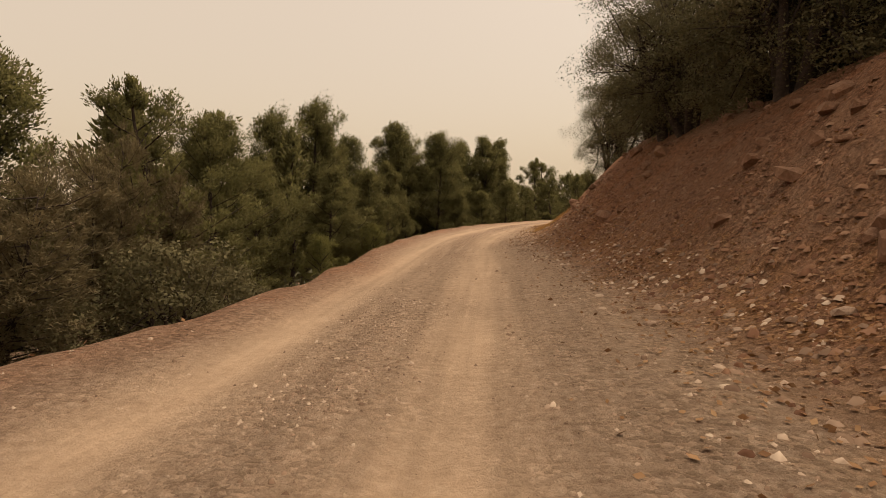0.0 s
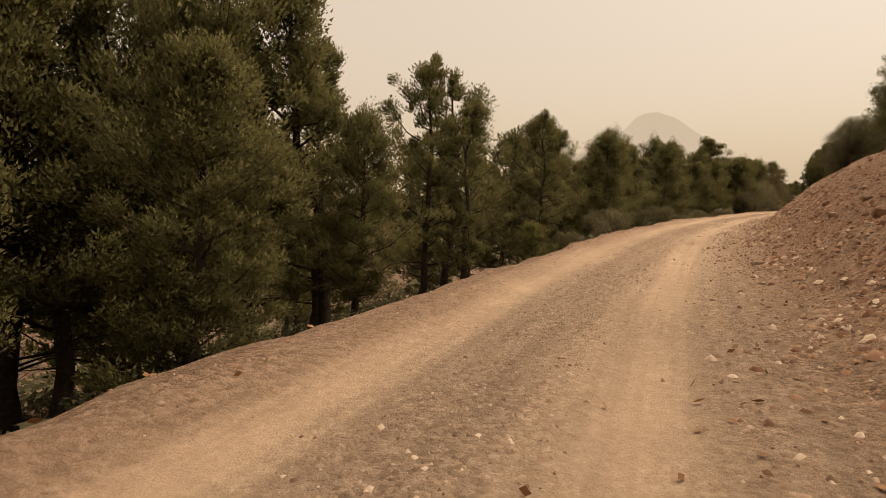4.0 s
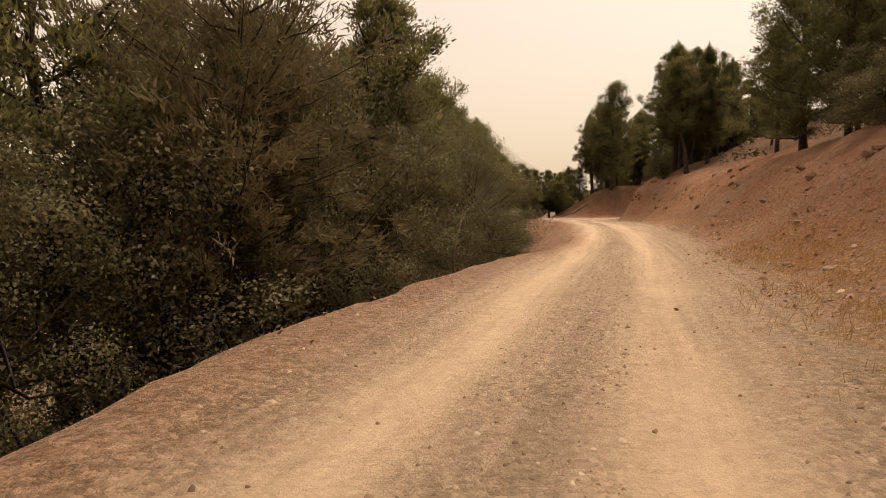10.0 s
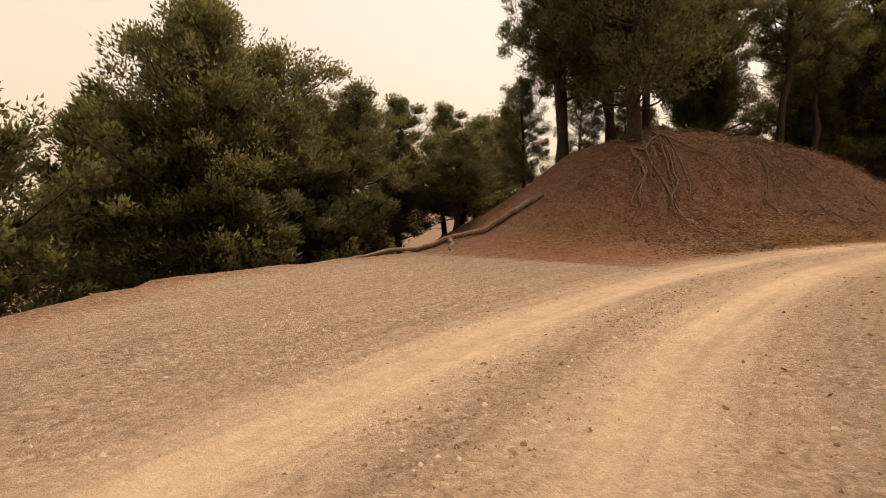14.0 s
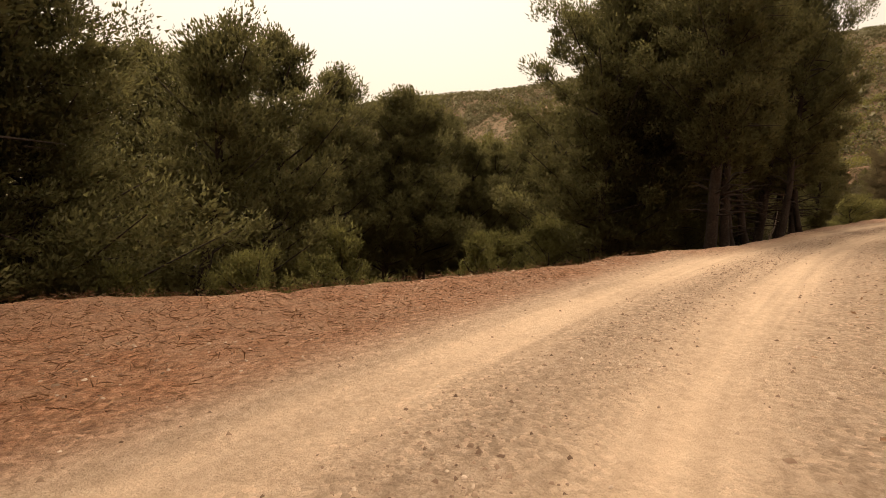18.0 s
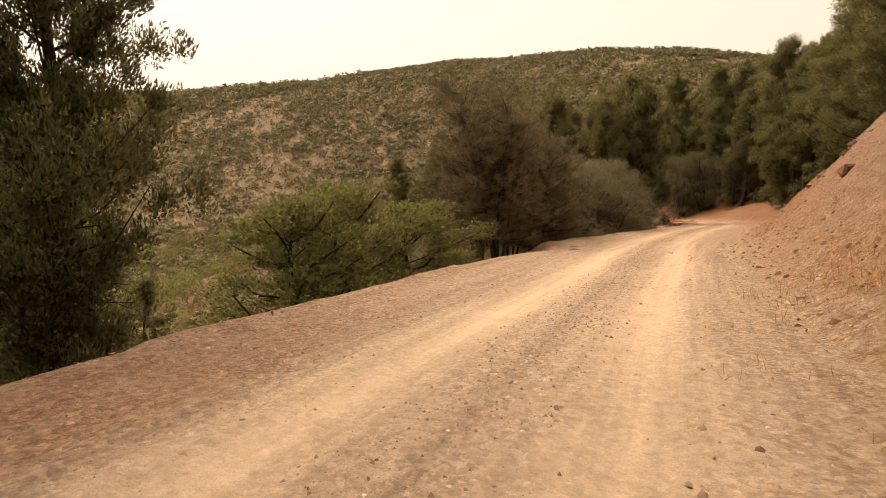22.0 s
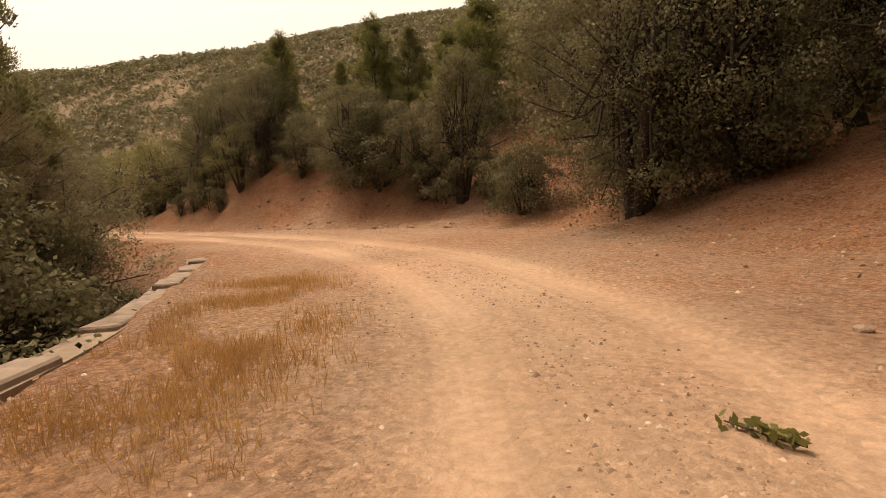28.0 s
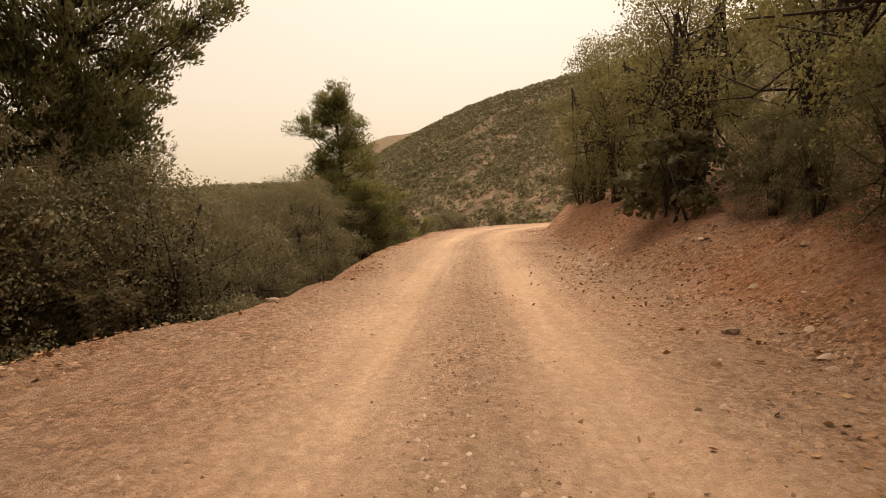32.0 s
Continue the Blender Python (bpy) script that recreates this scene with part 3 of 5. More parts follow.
def puffs(rng, mids, radii, count, size, rag=0.35, oval=False, core=0, reach=(0.72, 1.06)):
    """Rounded clumps: leaf sprays laid over each ellipsoid like loose shingles, thicker ones (core) beneath."""
    mids, radii = np.asarray(mids, float), np.asarray(radii, float)
    n = len(mids)
    way = unit(rng.normal(size=(n, count, 3)))
    low = (way[:, :, 2] < -0.25) & (rng.uniform(size=(n, count)) < 0.55)
    way[:, :, 2] = np.where(low, -way[:, :, 2], way[:, :, 2])
    at = mids[:, None] + way * radii[:, None] * rng.uniform(*reach, (n, count, 1))
    out = unit(way / radii[:, None])
    nrm = unit(out + rag * rng.normal(size=way.shape))
    a = unit(np.cross(nrm, rng.normal(size=way.shape)))
    b = np.cross(nrm, a)
    s = np.broadcast_to(np.asarray(size, float).reshape(-1, 1, 1), (n, 1, 1)) * rng.uniform(0.6, 1.35, (n, count, 1))
    k = rng.uniform(0.7, 1.25, (n, count, 4, 1))
    if oval:
        v = np.stack([at + a * s * 0.6, at + b * s * 0.36 * k[:, :, 0], at - a * s * 0.5, at - b * s * 0.36 * k[:, :, 1]], 2)
    else:
        v = np.stack([at + a * s * 0.75 * k[:, :, 0], at - a * s * 0.4 * k[:, :, 1] + b * s * 0.4 * k[:, :, 3], at - a * s * 0.36 * k[:, :, 2] - b * s * 0.4 * k[:, :, 2]], 2)
    e = v.shape[2]
    soft = np.repeat(unit(out + 0.3 * rng.normal(size=way.shape)), e, 1).reshape(-1, 3)
    v, f = v.reshape(-1, 3), np.arange(n * count * e).reshape(-1, e)
    if core:
        cv, cf, cn = puffs(rng, mids, radii, core, 0.40 * radii[:, 0], 0.2, False, 0, (0.55, 0.84))
        if e == 4:
            cf = np.column_stack([cf, cf[:, 2]])
            return np.vstack([v, cv]), f.tolist() + (cf[:, :3] + len(v)).tolist(), np.vstack([soft, cn])
        return np.vstack([v, cv]), np.vstack([f, cf + len(v)]), np.vstack([soft, cn])
    return v, f, soft


def pine(seed, tall=10.0, spread=2.5, bare=0.3, lobes=44, sprigs=8, blades=150, fat=1.1, leaf=None, lean=0.0, label="", name="pine_tree", size=0.105, dead=12):
    """Mediterranean pine: bent tapered trunk, dead lower twigs, rising limbs, and feathery sprigs of needles along each limb."""
    rng = np.random.default_rng(seed)
    tree = thing(name, label, "tree")
    zs = np.linspace(0, tall * 0.95, 10)
    bend = np.cumsum(rng.normal(0, 0.10, (10, 2)), 0) * (tall / 10) + np.outer(zs / tall, [lean * tall * 0.5, 0])
    bend -= bend[0]
    line = np.column_stack([bend, zs])
    line[0, 2] = -0.3
    wood = [tube(line, 0.0165 * tall * (1 - 0.88 * zs / tall) * np.where(zs == 0, 1.25, 1.0), 8)]
    mids, rads, ways = [], [], []

    def on_trunk(h):
        return np.array([np.interp(h, zs, line[:, 0]), np.interp(h, zs, line[:, 1]), h])
    for i in range(dead):
        h = tall * rng.uniform(0.10, bare + 0.35)
        a, out = rng.uniform(0, 6.28), spread * rng.uniform(0.25, 0.7)
        root = on_trunk(h)
        end = root + (out * math.cos(a), out * math.sin(a), rng.uniform(-0.25, 0.45))
        knee = 0.55 * root + 0.45 * end + (0, 0, 0.12) + rng.normal(0, 0.06, 3)
        wood.append(tube([root, knee, end], [0.0032 * tall, 0.0018 * tall, 0.006], 4))
        for _ in range(2):
            q = rng.uniform(0.4, 0.9)
            o = (1 - q) * root + q * end
            wood.append(tube([o, o + rng.normal(0, 0.22, 3) + (0.25 * math.cos(a), 0.25 * math.sin(a), 0)], [0.008, 0.003], 3))
    lump = rng.uniform(0.72, 1.25, 9)
    for i in range(lobes):
        u = (i + rng.uniform(0, 1)) / lobes
        h = tall * (bare + (0.93 - bare) * u)
        a = i * 2.4 + rng.uniform(-0.6, 0.6)
        out = spread * ((1 - u ** 1.6) ** 0.7 * min(1, 0.6 + 1.6 * u) + 0.08) * rng.uniform(0.5, 1.1) * lump[int(u * 4) + int(4 * (math.sin(a) * 0.5 + 0.5))]
        rise = rng.uniform(0.05, 0.4) + 0.5 * u
        root = on_trunk(h - 0.25 * out)
        end = root + (out * math.cos(a), out * math.sin(a), out * (0.25 + rise))
        knee = 0.5 * (root + end) + (0, 0, -0.10 * out) + rng.normal(0, 0.06, 3)
        wood.append(tube([root, knee, end], [0.0042 * tall * (1.1 - 0.7 * u), 0.026, 0.010], 4))
        k = max(2, int(round(sprigs * (0.5 + out / spread * 0.7))))
        q = rng.uniform(0.32, 1.06, k)
        side = np.array([-math.sin(a), math.cos(a), 0])
        at = np.where(q[:, None] < 0.5, root + (knee - root) * 2 * q[:, None], knee + (end - knee) * (2 * q[:, None] - 1))
        at = at + side * (rng.normal(0, 0.26, k) * out * (0.35 + 0.65 * q))[:, None] + rng.normal(0, 0.10, (k, 3)) + (0, 0, 0.10)
        r = rng.uniform(0.22, 0.46, k) * fat * (spread / 2.5) ** 0.7
        mids.append(at)
        rads.append(np.stack([r, r, r * rng.uniform(0.75, 1.25 + 0.5 * u, k)], 1))
        ways.append(np.repeat([(0.55 * math.cos(a), 0.55 * math.sin(a), 0.75 + 0.5 * u)], k, 0))
    for i in range(7):
        h = tall * rng.uniform(0.86, 1.0)
        r = 0.2 * fat * (spread / 2.5) ** 0.7
        mids.append([on_trunk(min(h, tall * 0.95)) * (1, 1, 0) + (*rng.normal(0, 0.16 * spread * (1.08 - h / tall) * 4, 2), h - 0.2)])
        rads.append([(r, r, 1.9 * r)])
        ways.append([(0, 0, 1.4)])
    v, f = joined(wood)
    part("trunk", mesh_from("trunk", v, f, BARK, True), tree, "dark fissured trunk with bare limbs")
    mids, rads, ways = np.vstack(mids), np.vstack(rads), np.vstack(ways)
    n = len(mids)
    off = rng.normal(size=(n, blades, 3))
    off = off / np.maximum(np.linalg.norm(off, axis=2, keepdims=True), 1e-6) * rng.uniform(0, 1, (n, blades, 1)) ** 0.55
    off[:, :, 2] = np.where(off[:, :, 2] < 0, 0.7 * off[:, :, 2], off[:, :, 2])
    at = (mids[:, None] + off * rads[:, None]).reshape(-1, 3)
    way = unit((ways[:, None] + 0.9 * off + 0.5 * rng.normal(size=off.shape)).reshape(-1, 3))
    side = unit(np.cross(way, rng.normal(size=way.shape)))
    size *= (tall / 10) ** 0.4
    ln = size * rng.uniform(0.6, 1.3, (len(at), 1))
    wd = ln * rng.uniform(0.16, 0.30, (len(at), 1))
    v = np.stack([at - side * wd, at + side * wd, at + way * ln], 1).reshape(-1, 3)
    axis = at - np.stack([np.interp(at[:, 2], zs, line[:, 0]), np.interp(at[:, 2], zs, line[:, 1]), at[:, 2]], 1)
    soft = unit(0.9 * off.reshape(-1, 3) + 0.5 * axis / spread + (0, 0, 0.3) + 0.25 * rng.normal(size=at.shape))
    part("crown", mesh_from("crown", v, np.arange(len(v)).reshape(-1, 3), leaf or PINE_LEAF, soft=np.repeat(soft, 3, 0)), tree, "feathery olive-green needle crown")
    tree["tall"] = tall
    return tree


def broad(seed, tall=3.6, spread=1.9, lobes=36, each=420, size=0.064, leaf=None, name="oak_bush", label="", stems=5, low=0.08):
    """Evergreen oak bush: several leaning stems with uneven clumps of small leaves."""
    rng = np.random.default_rng(seed)
    tree = thing(name, label, "bush" if tall < 5 else "tree")
    tubes, mids, bigs = [], [], []
    ends = []
    for i in range(stems):
        a = 2 * math.pi * i / stems + rng.uniform(-0.5, 0.5)
        o = rng.uniform(0.15, 0.55) * spread
        top = np.array([o * math.cos(a), o * math.sin(a), tall * rng.uniform(0.55, 0.85)])
        base = np.array([0.12 * math.cos(a), 0.12 * math.sin(a), -0.15])
        knee = 0.5 * (base + top) + rng.normal(0, 0.12, 3)
        tubes.append(tube([base, knee, top], [0.022 * tall, 0.014 * tall, 0.006 * tall], 6))
        ends.append((knee, top))
    for i in range(lobes):
        u = (i + 0.5) / lobes
        h = tall * (low + (0.95 - low) * u)
        o = spread * math.sin(math.pi * (0.22 + 0.70 * u)) ** 0.7 * rng.uniform(0.25, 1.02)
        a = i * 2.4 + rng.uniform(-0.6, 0.6)
        c = np.array([o * math.cos(a), o * math.sin(a), h])
        knee, top = ends[i % stems]
        tubes.append(tube([knee + (top - knee) * rng.uniform(0, 1), 0.5 * (knee + c) + rng.normal(0, 0.08, 3), c], [0.007 * tall, 0.004 * tall, 0.002 * tall], 4))
        big = rng.uniform(0.35, 0.7) * spread / 1.9
        mids.append(c)
        bigs.append((big, big, 0.78 * big))
    v, f = joined(tubes)
    part("stem", mesh_from("stem", v, f, BARK, True), tree, "dark forked stem")
    v, f, soft = puffs(rng, mids, bigs, each, size * 1.15, 0.8, True, 0, (0.45, 1.18))
    part("foliage", mesh_from("foliage", v, f, leaf or OAK_LEAF, soft=soft), tree, "small dusty evergreen leaves")
    tree["tall"] = tall
    return tree


def wither(seed, tall=6.0, spread=1.7, label="", density=1.0):
    """Sparse brown juniper: many thin upswept twigs with thin sprays."""
    rng = np.random.default_rng(seed)
    tree = thing("juniper_tree", label, "tree")
    tubes, at, way = [], [], []
    for i in range(5):
        a = i * 1.3 + rng.uniform(0, 1)
        top = np.array([0.5 * spread * math.cos(a), 0.5 * spread * math.sin(a), tall * rng.uniform(0.75, 0.98)])
        line = [np.zeros(3) - (0, 0, 0.2), top * (0.35, 0.35, 0.45) + rng.normal(0, 0.1, 3), top]
        tubes.append(tube(line, [0.05, 0.03, 0.008], 6))
        for k in range(44):
            u = rng.uniform(-0.35, 1)
            o = (1 - u) * line[1] + u * top
            b = rng.uniform(0, 6.28)
            r = spread * rng.uniform(0.25, 0.9) * (1.1 - 0.7 * max(u, 0))
            end = o + (r * math.cos(b), r * math.sin(b), rng.uniform(0.1, 0.7))
            tubes.append(tube([o, 0.5 * (o + end) + (0, 0, -0.08), end], [0.013, 0.008, 0.003], 4))
            m = int(10 * density)
            q = rng.uniform(0.3, 1.05, (m, 1))
            at.append(o + (end - o) * q + rng.normal(0, 0.13, (m, 3)))
            way.append(np.repeat([unit(end - o + (0, 0, 0.3))], m, 0))
    v, f = joined(tubes)
    part("stem", mesh_from("stem", v, f, BARK, True), tree, "thin grey-brown upswept stems")
    v, f = needles(rng, np.vstack(at), np.vstack(way), 0.12, 0.02, 22)
    part("foliage", mesh_from("foliage", v, f, BROWN_LEAF), tree, "thin brownish scale foliage")
    tree["tall"] = tall
    return tree


HOLD = pose(0, 0, -4000)
PINES = [pine(11, bare=0.18, lobes=46, label="Aleppo pine with a rounded lumpy olive-green crown"),
         pine(12, spread=2.3, bare=0.28, lobes=42, label="tall Aleppo pine with a bare lower trunk"),
         pine(13, spread=2.9, bare=0.10, lobes=54, label="broad bushy Aleppo pine with foliage almost to the ground"),
         pine(14, spread=2.2, bare=0.22, lobes=42, lean=0.14, label="leaning Aleppo pine with an uneven crown")]
GREEN = [pine(18, spread=2.7, bare=0.08, lobes=52, leaf=PINE_YELLOW, dead=4, label="fresh green pine at the edge of the hollow")]
FAR = [pine(15, spread=2.6, bare=0.12, lobes=30, sprigs=7, blades=26, size=0.30, fat=1.4, dead=0, label="rounded pine standing down the slope"),
       pine(16, spread=2.3, bare=0.18, lobes=28, sprigs=7, blades=26, size=0.30, fat=1.4, dead=0, label="slender pine standing down the slope"),
       pine(17, spread=2.7, bare=0.10, lobes=32, sprigs=7, blades=26, size=0.30, fat=1.4, dead=0, leaf=PINE_YELLOW, label="bright green pine in the hollow")]
THIN = [pine(21, spread=2.6, bare=0.2, lobes=32, sprigs=6, blades=150, fat=0.9, dead=26, label="open pine with see-through crown and dark dead limbs"),
        pine(22, spread=2.4, bare=0.16, lobes=30, sprigs=6, blades=150, fat=0.9, dead=26, lean=-0.1, label="thin pine with dark limbs showing through")]
TALLS = [pine(31, tall=14, spread=3.1, bare=0.28, lobes=56, sprigs=9, fat=1.1, label="tall dark pine with a bare trunk below a heavy crown"),
         pine(32, tall=14, spread=2.8, bare=0.34, lobes=52, sprigs=9, fat=1.1, lean=0.12, label="tall leaning pine with a bare dark trunk")]
YOUNG = [pine(41, tall=2.6, spread=0.75, bare=0.06, lobes=26, sprigs=5, blades=110, size=0.10, fat=1.1, dead=0, leaf=PINE_YELLOW, label="young bright green pine sapling", name="pine_sapling"),
         pine(42, tall=3.4, spread=1.3, bare=0.06, lobes=34, sprigs=6, blades=120, size=0.10, dead=0, leaf=PINE_YELLOW, label="bushy young pine, bright yellow-green", name="pine_sapling")]
OAKS = [broad(51, label="dense dark evergreen oak bush with small dusty leaves"),
        broad(52, tall=3.0, spread=2.1, lobes=36, label="wide spreading evergreen oak bush", stems=6),
        broad(53, tall=5.4, spread=2.2, lobes=54, each=400, low=0.06, label="small evergreen oak tree with forked stems", name="oak_tree"),
        broad(54, tall=2.6, spread=2.0, lobes=32, leaf=GREY_LEAF, label="pale grey-green dusty oak bush")]
LITTLE = [broad(55, tall=1.1, spread=0.7, lobes=14, each=150, size=0.055, leaf=GREY_LEAF, name="shrub", label="low grey-green shrub on bare earth", stems=4),
          broad(56, tall=0.8, spread=0.6, lobes=11, each=150, size=0.055, name="shrub", label="small dark green shrub on bare earth", stems=4)]
WITHER = [wither(61, label="sparse brown juniper with thin upswept twigs"), wither(62, tall=5.0, spread=2.0, label="brown half-dry juniper tangle", density=0.8)]
NEAR_OAKS = [broad(57, tall=4.4, spread=2.2, lobes=60, each=680, size=0.040, leaf=GREY_LEAF, label="dusty grey-green oak bush close beside the track", stems=6, low=0.04),
             broad(58, tall=5.2, spread=2.2, lobes=64, each=680, size=0.040, label="dark evergreen oak leaning over the track", name="oak_tree", stems=6, low=0.05)]
LIGHT_OAK = [broad(60, tall=5.6, spread=2.3, lobes=40, each=420, size=0.054, leaf=OAK_LIT, label="open evergreen oak, light put into its yellow-green leaves, with forked stems", name="oak_tree", stems=6, low=0.12)]
DARK_OAK = [broad(59, tall=6.5, spread=2.5, lobes=72, each=480, size=0.054, label="dense dark evergreen oak with foliage down to the slope", name="oak_tree", stems=6, low=0.03)]
NEAR_TALLS = [pine(33, tall=14, spread=3.0, bare=0.10, lobes=70, sprigs=9, blades=210, size=0.095, fat=1.15, dead=20, label="tall dark pine crowding the verge, foliage to the ground"),
              pine(34, tall=14, spread=3.2, bare=0.30, lobes=54, sprigs=9, blades=210, size=0.095, fat=1.15, dead=46, lean=0.08, label="tall roadside pine with a long bare dark trunk")]
COARSE = {}
for ob, args in zip(PINES + GREEN + TALLS, ((11, 2.5, 0.2, 46), (12, 2.3, 0.28, 42), (13, 2.9, 0.10, 54), (14, 2.2, 0.22, 42), (18, 2.7, 0.10, 52), (31, 2.2, 0.28, 46), (32, 2.0, 0.34, 42))):
    COARSE[ob.name] = pine(args[0], spread=args[1], bare=args[2], lobes=args[3], blades=90, size=0.16, fat=1.15, dead=8, leaf=PINE_YELLOW if ob in GREEN else None, label=ob["label"])
MASTERS = LIGHT_OAK + DARK_OAK + NEAR_OAKS + NEAR_TALLS + list(COARSE.values()) + PINES + GREEN + FAR + THIN + TALLS + YOUNG + OAKS + LITTLE + WITHER
PLACED = []


def plant(kinds, s, d, top=None, tall=None, wide=1.0, group="", seed=None):
    """Set a copy of one of kinds at (s, d); top: its height above the track, or tall: its own height."""
    rng = random.Random(seed if seed is not None else int(s * 131 + d * 977))
    ob = rng.choice(kinds)
    x, y, z = spot(s, d)
    h = tall if tall else max(1.2, top - z)
    if abs(d) > (19 if 195 < s < 265 else 16) and h < 1.25 * ob["tall"]:
        ob = COARSE.get(ob.name, ob)
    elif h > 1.5 * ob["tall"] and ob in PINES:
        ob = TALLS[rng.randrange(2)]
    if ob in LITTLE and h > 2.0:
        ob = OAKS[rng.randrange(2)]
    if ob in OAKS and h > 1.35 * ob["tall"]:
        ob = rng.choice(NEAR_OAKS + DARK_OAK)
    k = h / ob["tall"]
    c = copy_thing(ob, pose(x, y, z - 0.12, rng.uniform(-3, 3), rng.uniform(-3, 3), rng.uniform(0, 360)) @ Matrix.Diagonal((k * wide, k * wide, k, 1)))
    if group:
        c["group"] = group
    PLACED.append((x, y))
    return c


WOODS = {}


def wood(kinds, s0, s1, step, d0, d1, top0, top1, name, wide=1.0, seed=1):
    """Trees too far off to tell apart, gathered for one mesh."""
    rng = random.Random(seed + int(s0 * 7 + d0 * 13))
    s = s0
    while s < s1:
        x, y, z = spot(s + rng.uniform(-0.4, 0.4) * step, rng.uniform(d0, d1))
        ob = rng.choice(kinds)
        k = max(2.5, rng.uniform(top0, top1) - z) / ob["tall"]
        w = k * wide * rng.uniform(0.85, 1.2)
        WOODS.setdefault(name, []).append((ob, pose(x, y, z - 0.1, 0, 0, rng.uniform(0, 360)) @ Matrix.Diagonal((w, w, k, 1))))
        s += step * rng.uniform(0.75, 1.3)


def grow_woods(labels):
    for name, trees in WOODS.items():
        vs, ns, fs, ms, mats, o = [], [], [], [], [], 0
        for ob, m in trees:
            turn = np.array(m.to_3x3()).T
            for ch in ob.children:
                me = ch.data
                v, q = np.empty(len(me.vertices) * 3), np.empty(len(me.vertices) * 3)
                me.vertices.foreach_get("co", v)
                me.vertices.foreach_get("normal", q)
                if me.materials[0] not in mats:
                    mats.append(me.materials[0])
                me.calc_loop_triangles()
                tri = np.empty(len(me.loop_triangles) * 3, np.int32)
                me.loop_triangles.foreach_get("vertices", tri)
                vs.append(v.reshape(-1, 3) @ turn + np.array(m.translation))
                ns.append(unit(SOFT.get(me.name, q.reshape(-1, 3)) @ turn))
                fs.append(tri.reshape(-1, 3) + o)
                ms.append(np.full(len(tri) // 3, mats.index(me.materials[0])))
                o += len(vs[-1])
        me = mesh_from(name, np.vstack(vs), np.vstack(fs), mats[0], soft=np.vstack(ns))
        for extra in mats[1:]:
            me.materials.append(extra)
        me.polygons.foreach_set("material_index", np.concatenate(ms).astype(np.int32))
        tagged(new(name, me), labels[name], "woodland", kind="stuff")


def row(kinds, s0, s1, step, d0, d1, top0, top1, group="", wide=1.0, seed=1):
    """An uneven row of plants beside the road between s0 and s1."""
    rng = random.Random(seed + int(s0 * 7 + d0 * 13))
    s = s0
    while s < s1:
        plant(kinds, s + rng.uniform(-0.3, 0.3) * step, rng.uniform(d0, d1), top=rng.uniform(top0, top1), wide=wide * rng.uniform(0.85, 1.2), group=group, seed=rng.randrange(10 ** 6))
        s += step * rng.uniform(0.75, 1.3)


# ---- plants: the woods along the track ----
LEFT, RIGHT = "pines below the track", "trees above the cut bank"
# first stretch, below the outer edge
row(PINES + THIN, 4, 31, 3.4, -12, -8.5, 2.8, 5.0, LEFT, 1.15)
row(OAKS[:2] + YOUNG[1:], 3, 30, 5.0, -7.5, -6, -0.6, 0.8, LEFT)
wood(FAR[:2], 8, 32, 4, -22, -14, 4.5, 6.5, "woods_below")
row(PINES, 32, 58, 3.2, -17, -13.5, 6.4, 8.8, LEFT, 1.1)
row(PINES, 44, 60, 3.4, -15, -10.5, 6.8, 8.8, LEFT)
row(PINES, 30, 58, 4.4, -10, -7.5, 2.2, 4.2, LEFT)
row(THIN, 58, 70, 3.0, -16, -10, 5.4, 7.6, LEFT)
row(WITHER, 6, 14, 2.6, -9, -7.5, 2.2, 3.0, LEFT)
# second stretch
row(THIN + PINES[:2], 62, 84, 5.0, -11, -8, 4.4, 6.4, LEFT)
row(THIN + PINES[:2], 85, 108, 4.4, -11, -7.5, 4.0, 6.2, LEFT)
row(PINES, 87, 112, 3.8, -19, -13, 5.6, 8.0, LEFT, 1.05)
wood(FAR[:2], 40, 62, 4.0, -32, -19, 4.5, 7.0, "woods_below", 1.1)
wood(FAR[:2], 62, 90, 4.0, -40, -24, -3.0, 0.0, "woods_below", 1.1)
wood(FAR[:2], 90, 130, 3.6, -32, -19, 4.5, 7.0, "woods_below", 1.1)
row(OAKS + YOUNG[1:], 64, 112, 6.0, -7, -5.2, -0.5, 1.0, LEFT)
row(PINES, 110, 130, 4.2, -15.5, -11, 7.5, 9.8, LEFT, 1.1)
row(PINES + THIN, 108, 132, 4.0, -9, -6.5, 5.0, 7.0, LEFT)
row(NEAR_OAKS, 124, 151, 2.8, -7.8, -6.6, 2.0, 4.2, LEFT, 0.95)
plant(WITHER[1:], 146, -7.4, top=6.5, group=LEFT)
row(THIN + PINES[:1], 130, 152, 3.4, -10.5, -7.8, 5.6, 8.0, LEFT)
row(PINES + THIN, 150, 176, 4.2, -11, -8, 5.6, 8.4, LEFT)
row(NEAR_OAKS[1:], 150, 172, 2.6, -8.2, -7.0, 3.5, 5.6, LEFT, 0.95)
wood(FAR[:2], 136, 186, 4.4, -20, -13, 7, 10, "woods_below", 1.1)
row(PINES, 171, 181, 2.6, -12, -8.8, 7.2, 9.8, LEFT, 1.0)
row(OAKS[3:] + OAKS[:1], 176, 179, 3, -7.2, -6.4, 0.8, 1.6, LEFT)
row(LIGHT_OAK, 174.5, 178.0, 1.5, -6.4, -5.7, 0.0, 0.7, LEFT, 1.5)
wood(FAR, 186, 206, 2.6, -50, -28, 4.0, 6.5, "woods_below", 1.1)
row(PINES, 180, 197, 3.0, -26, -15, 5.0, 7.4, LEFT, 1.15)
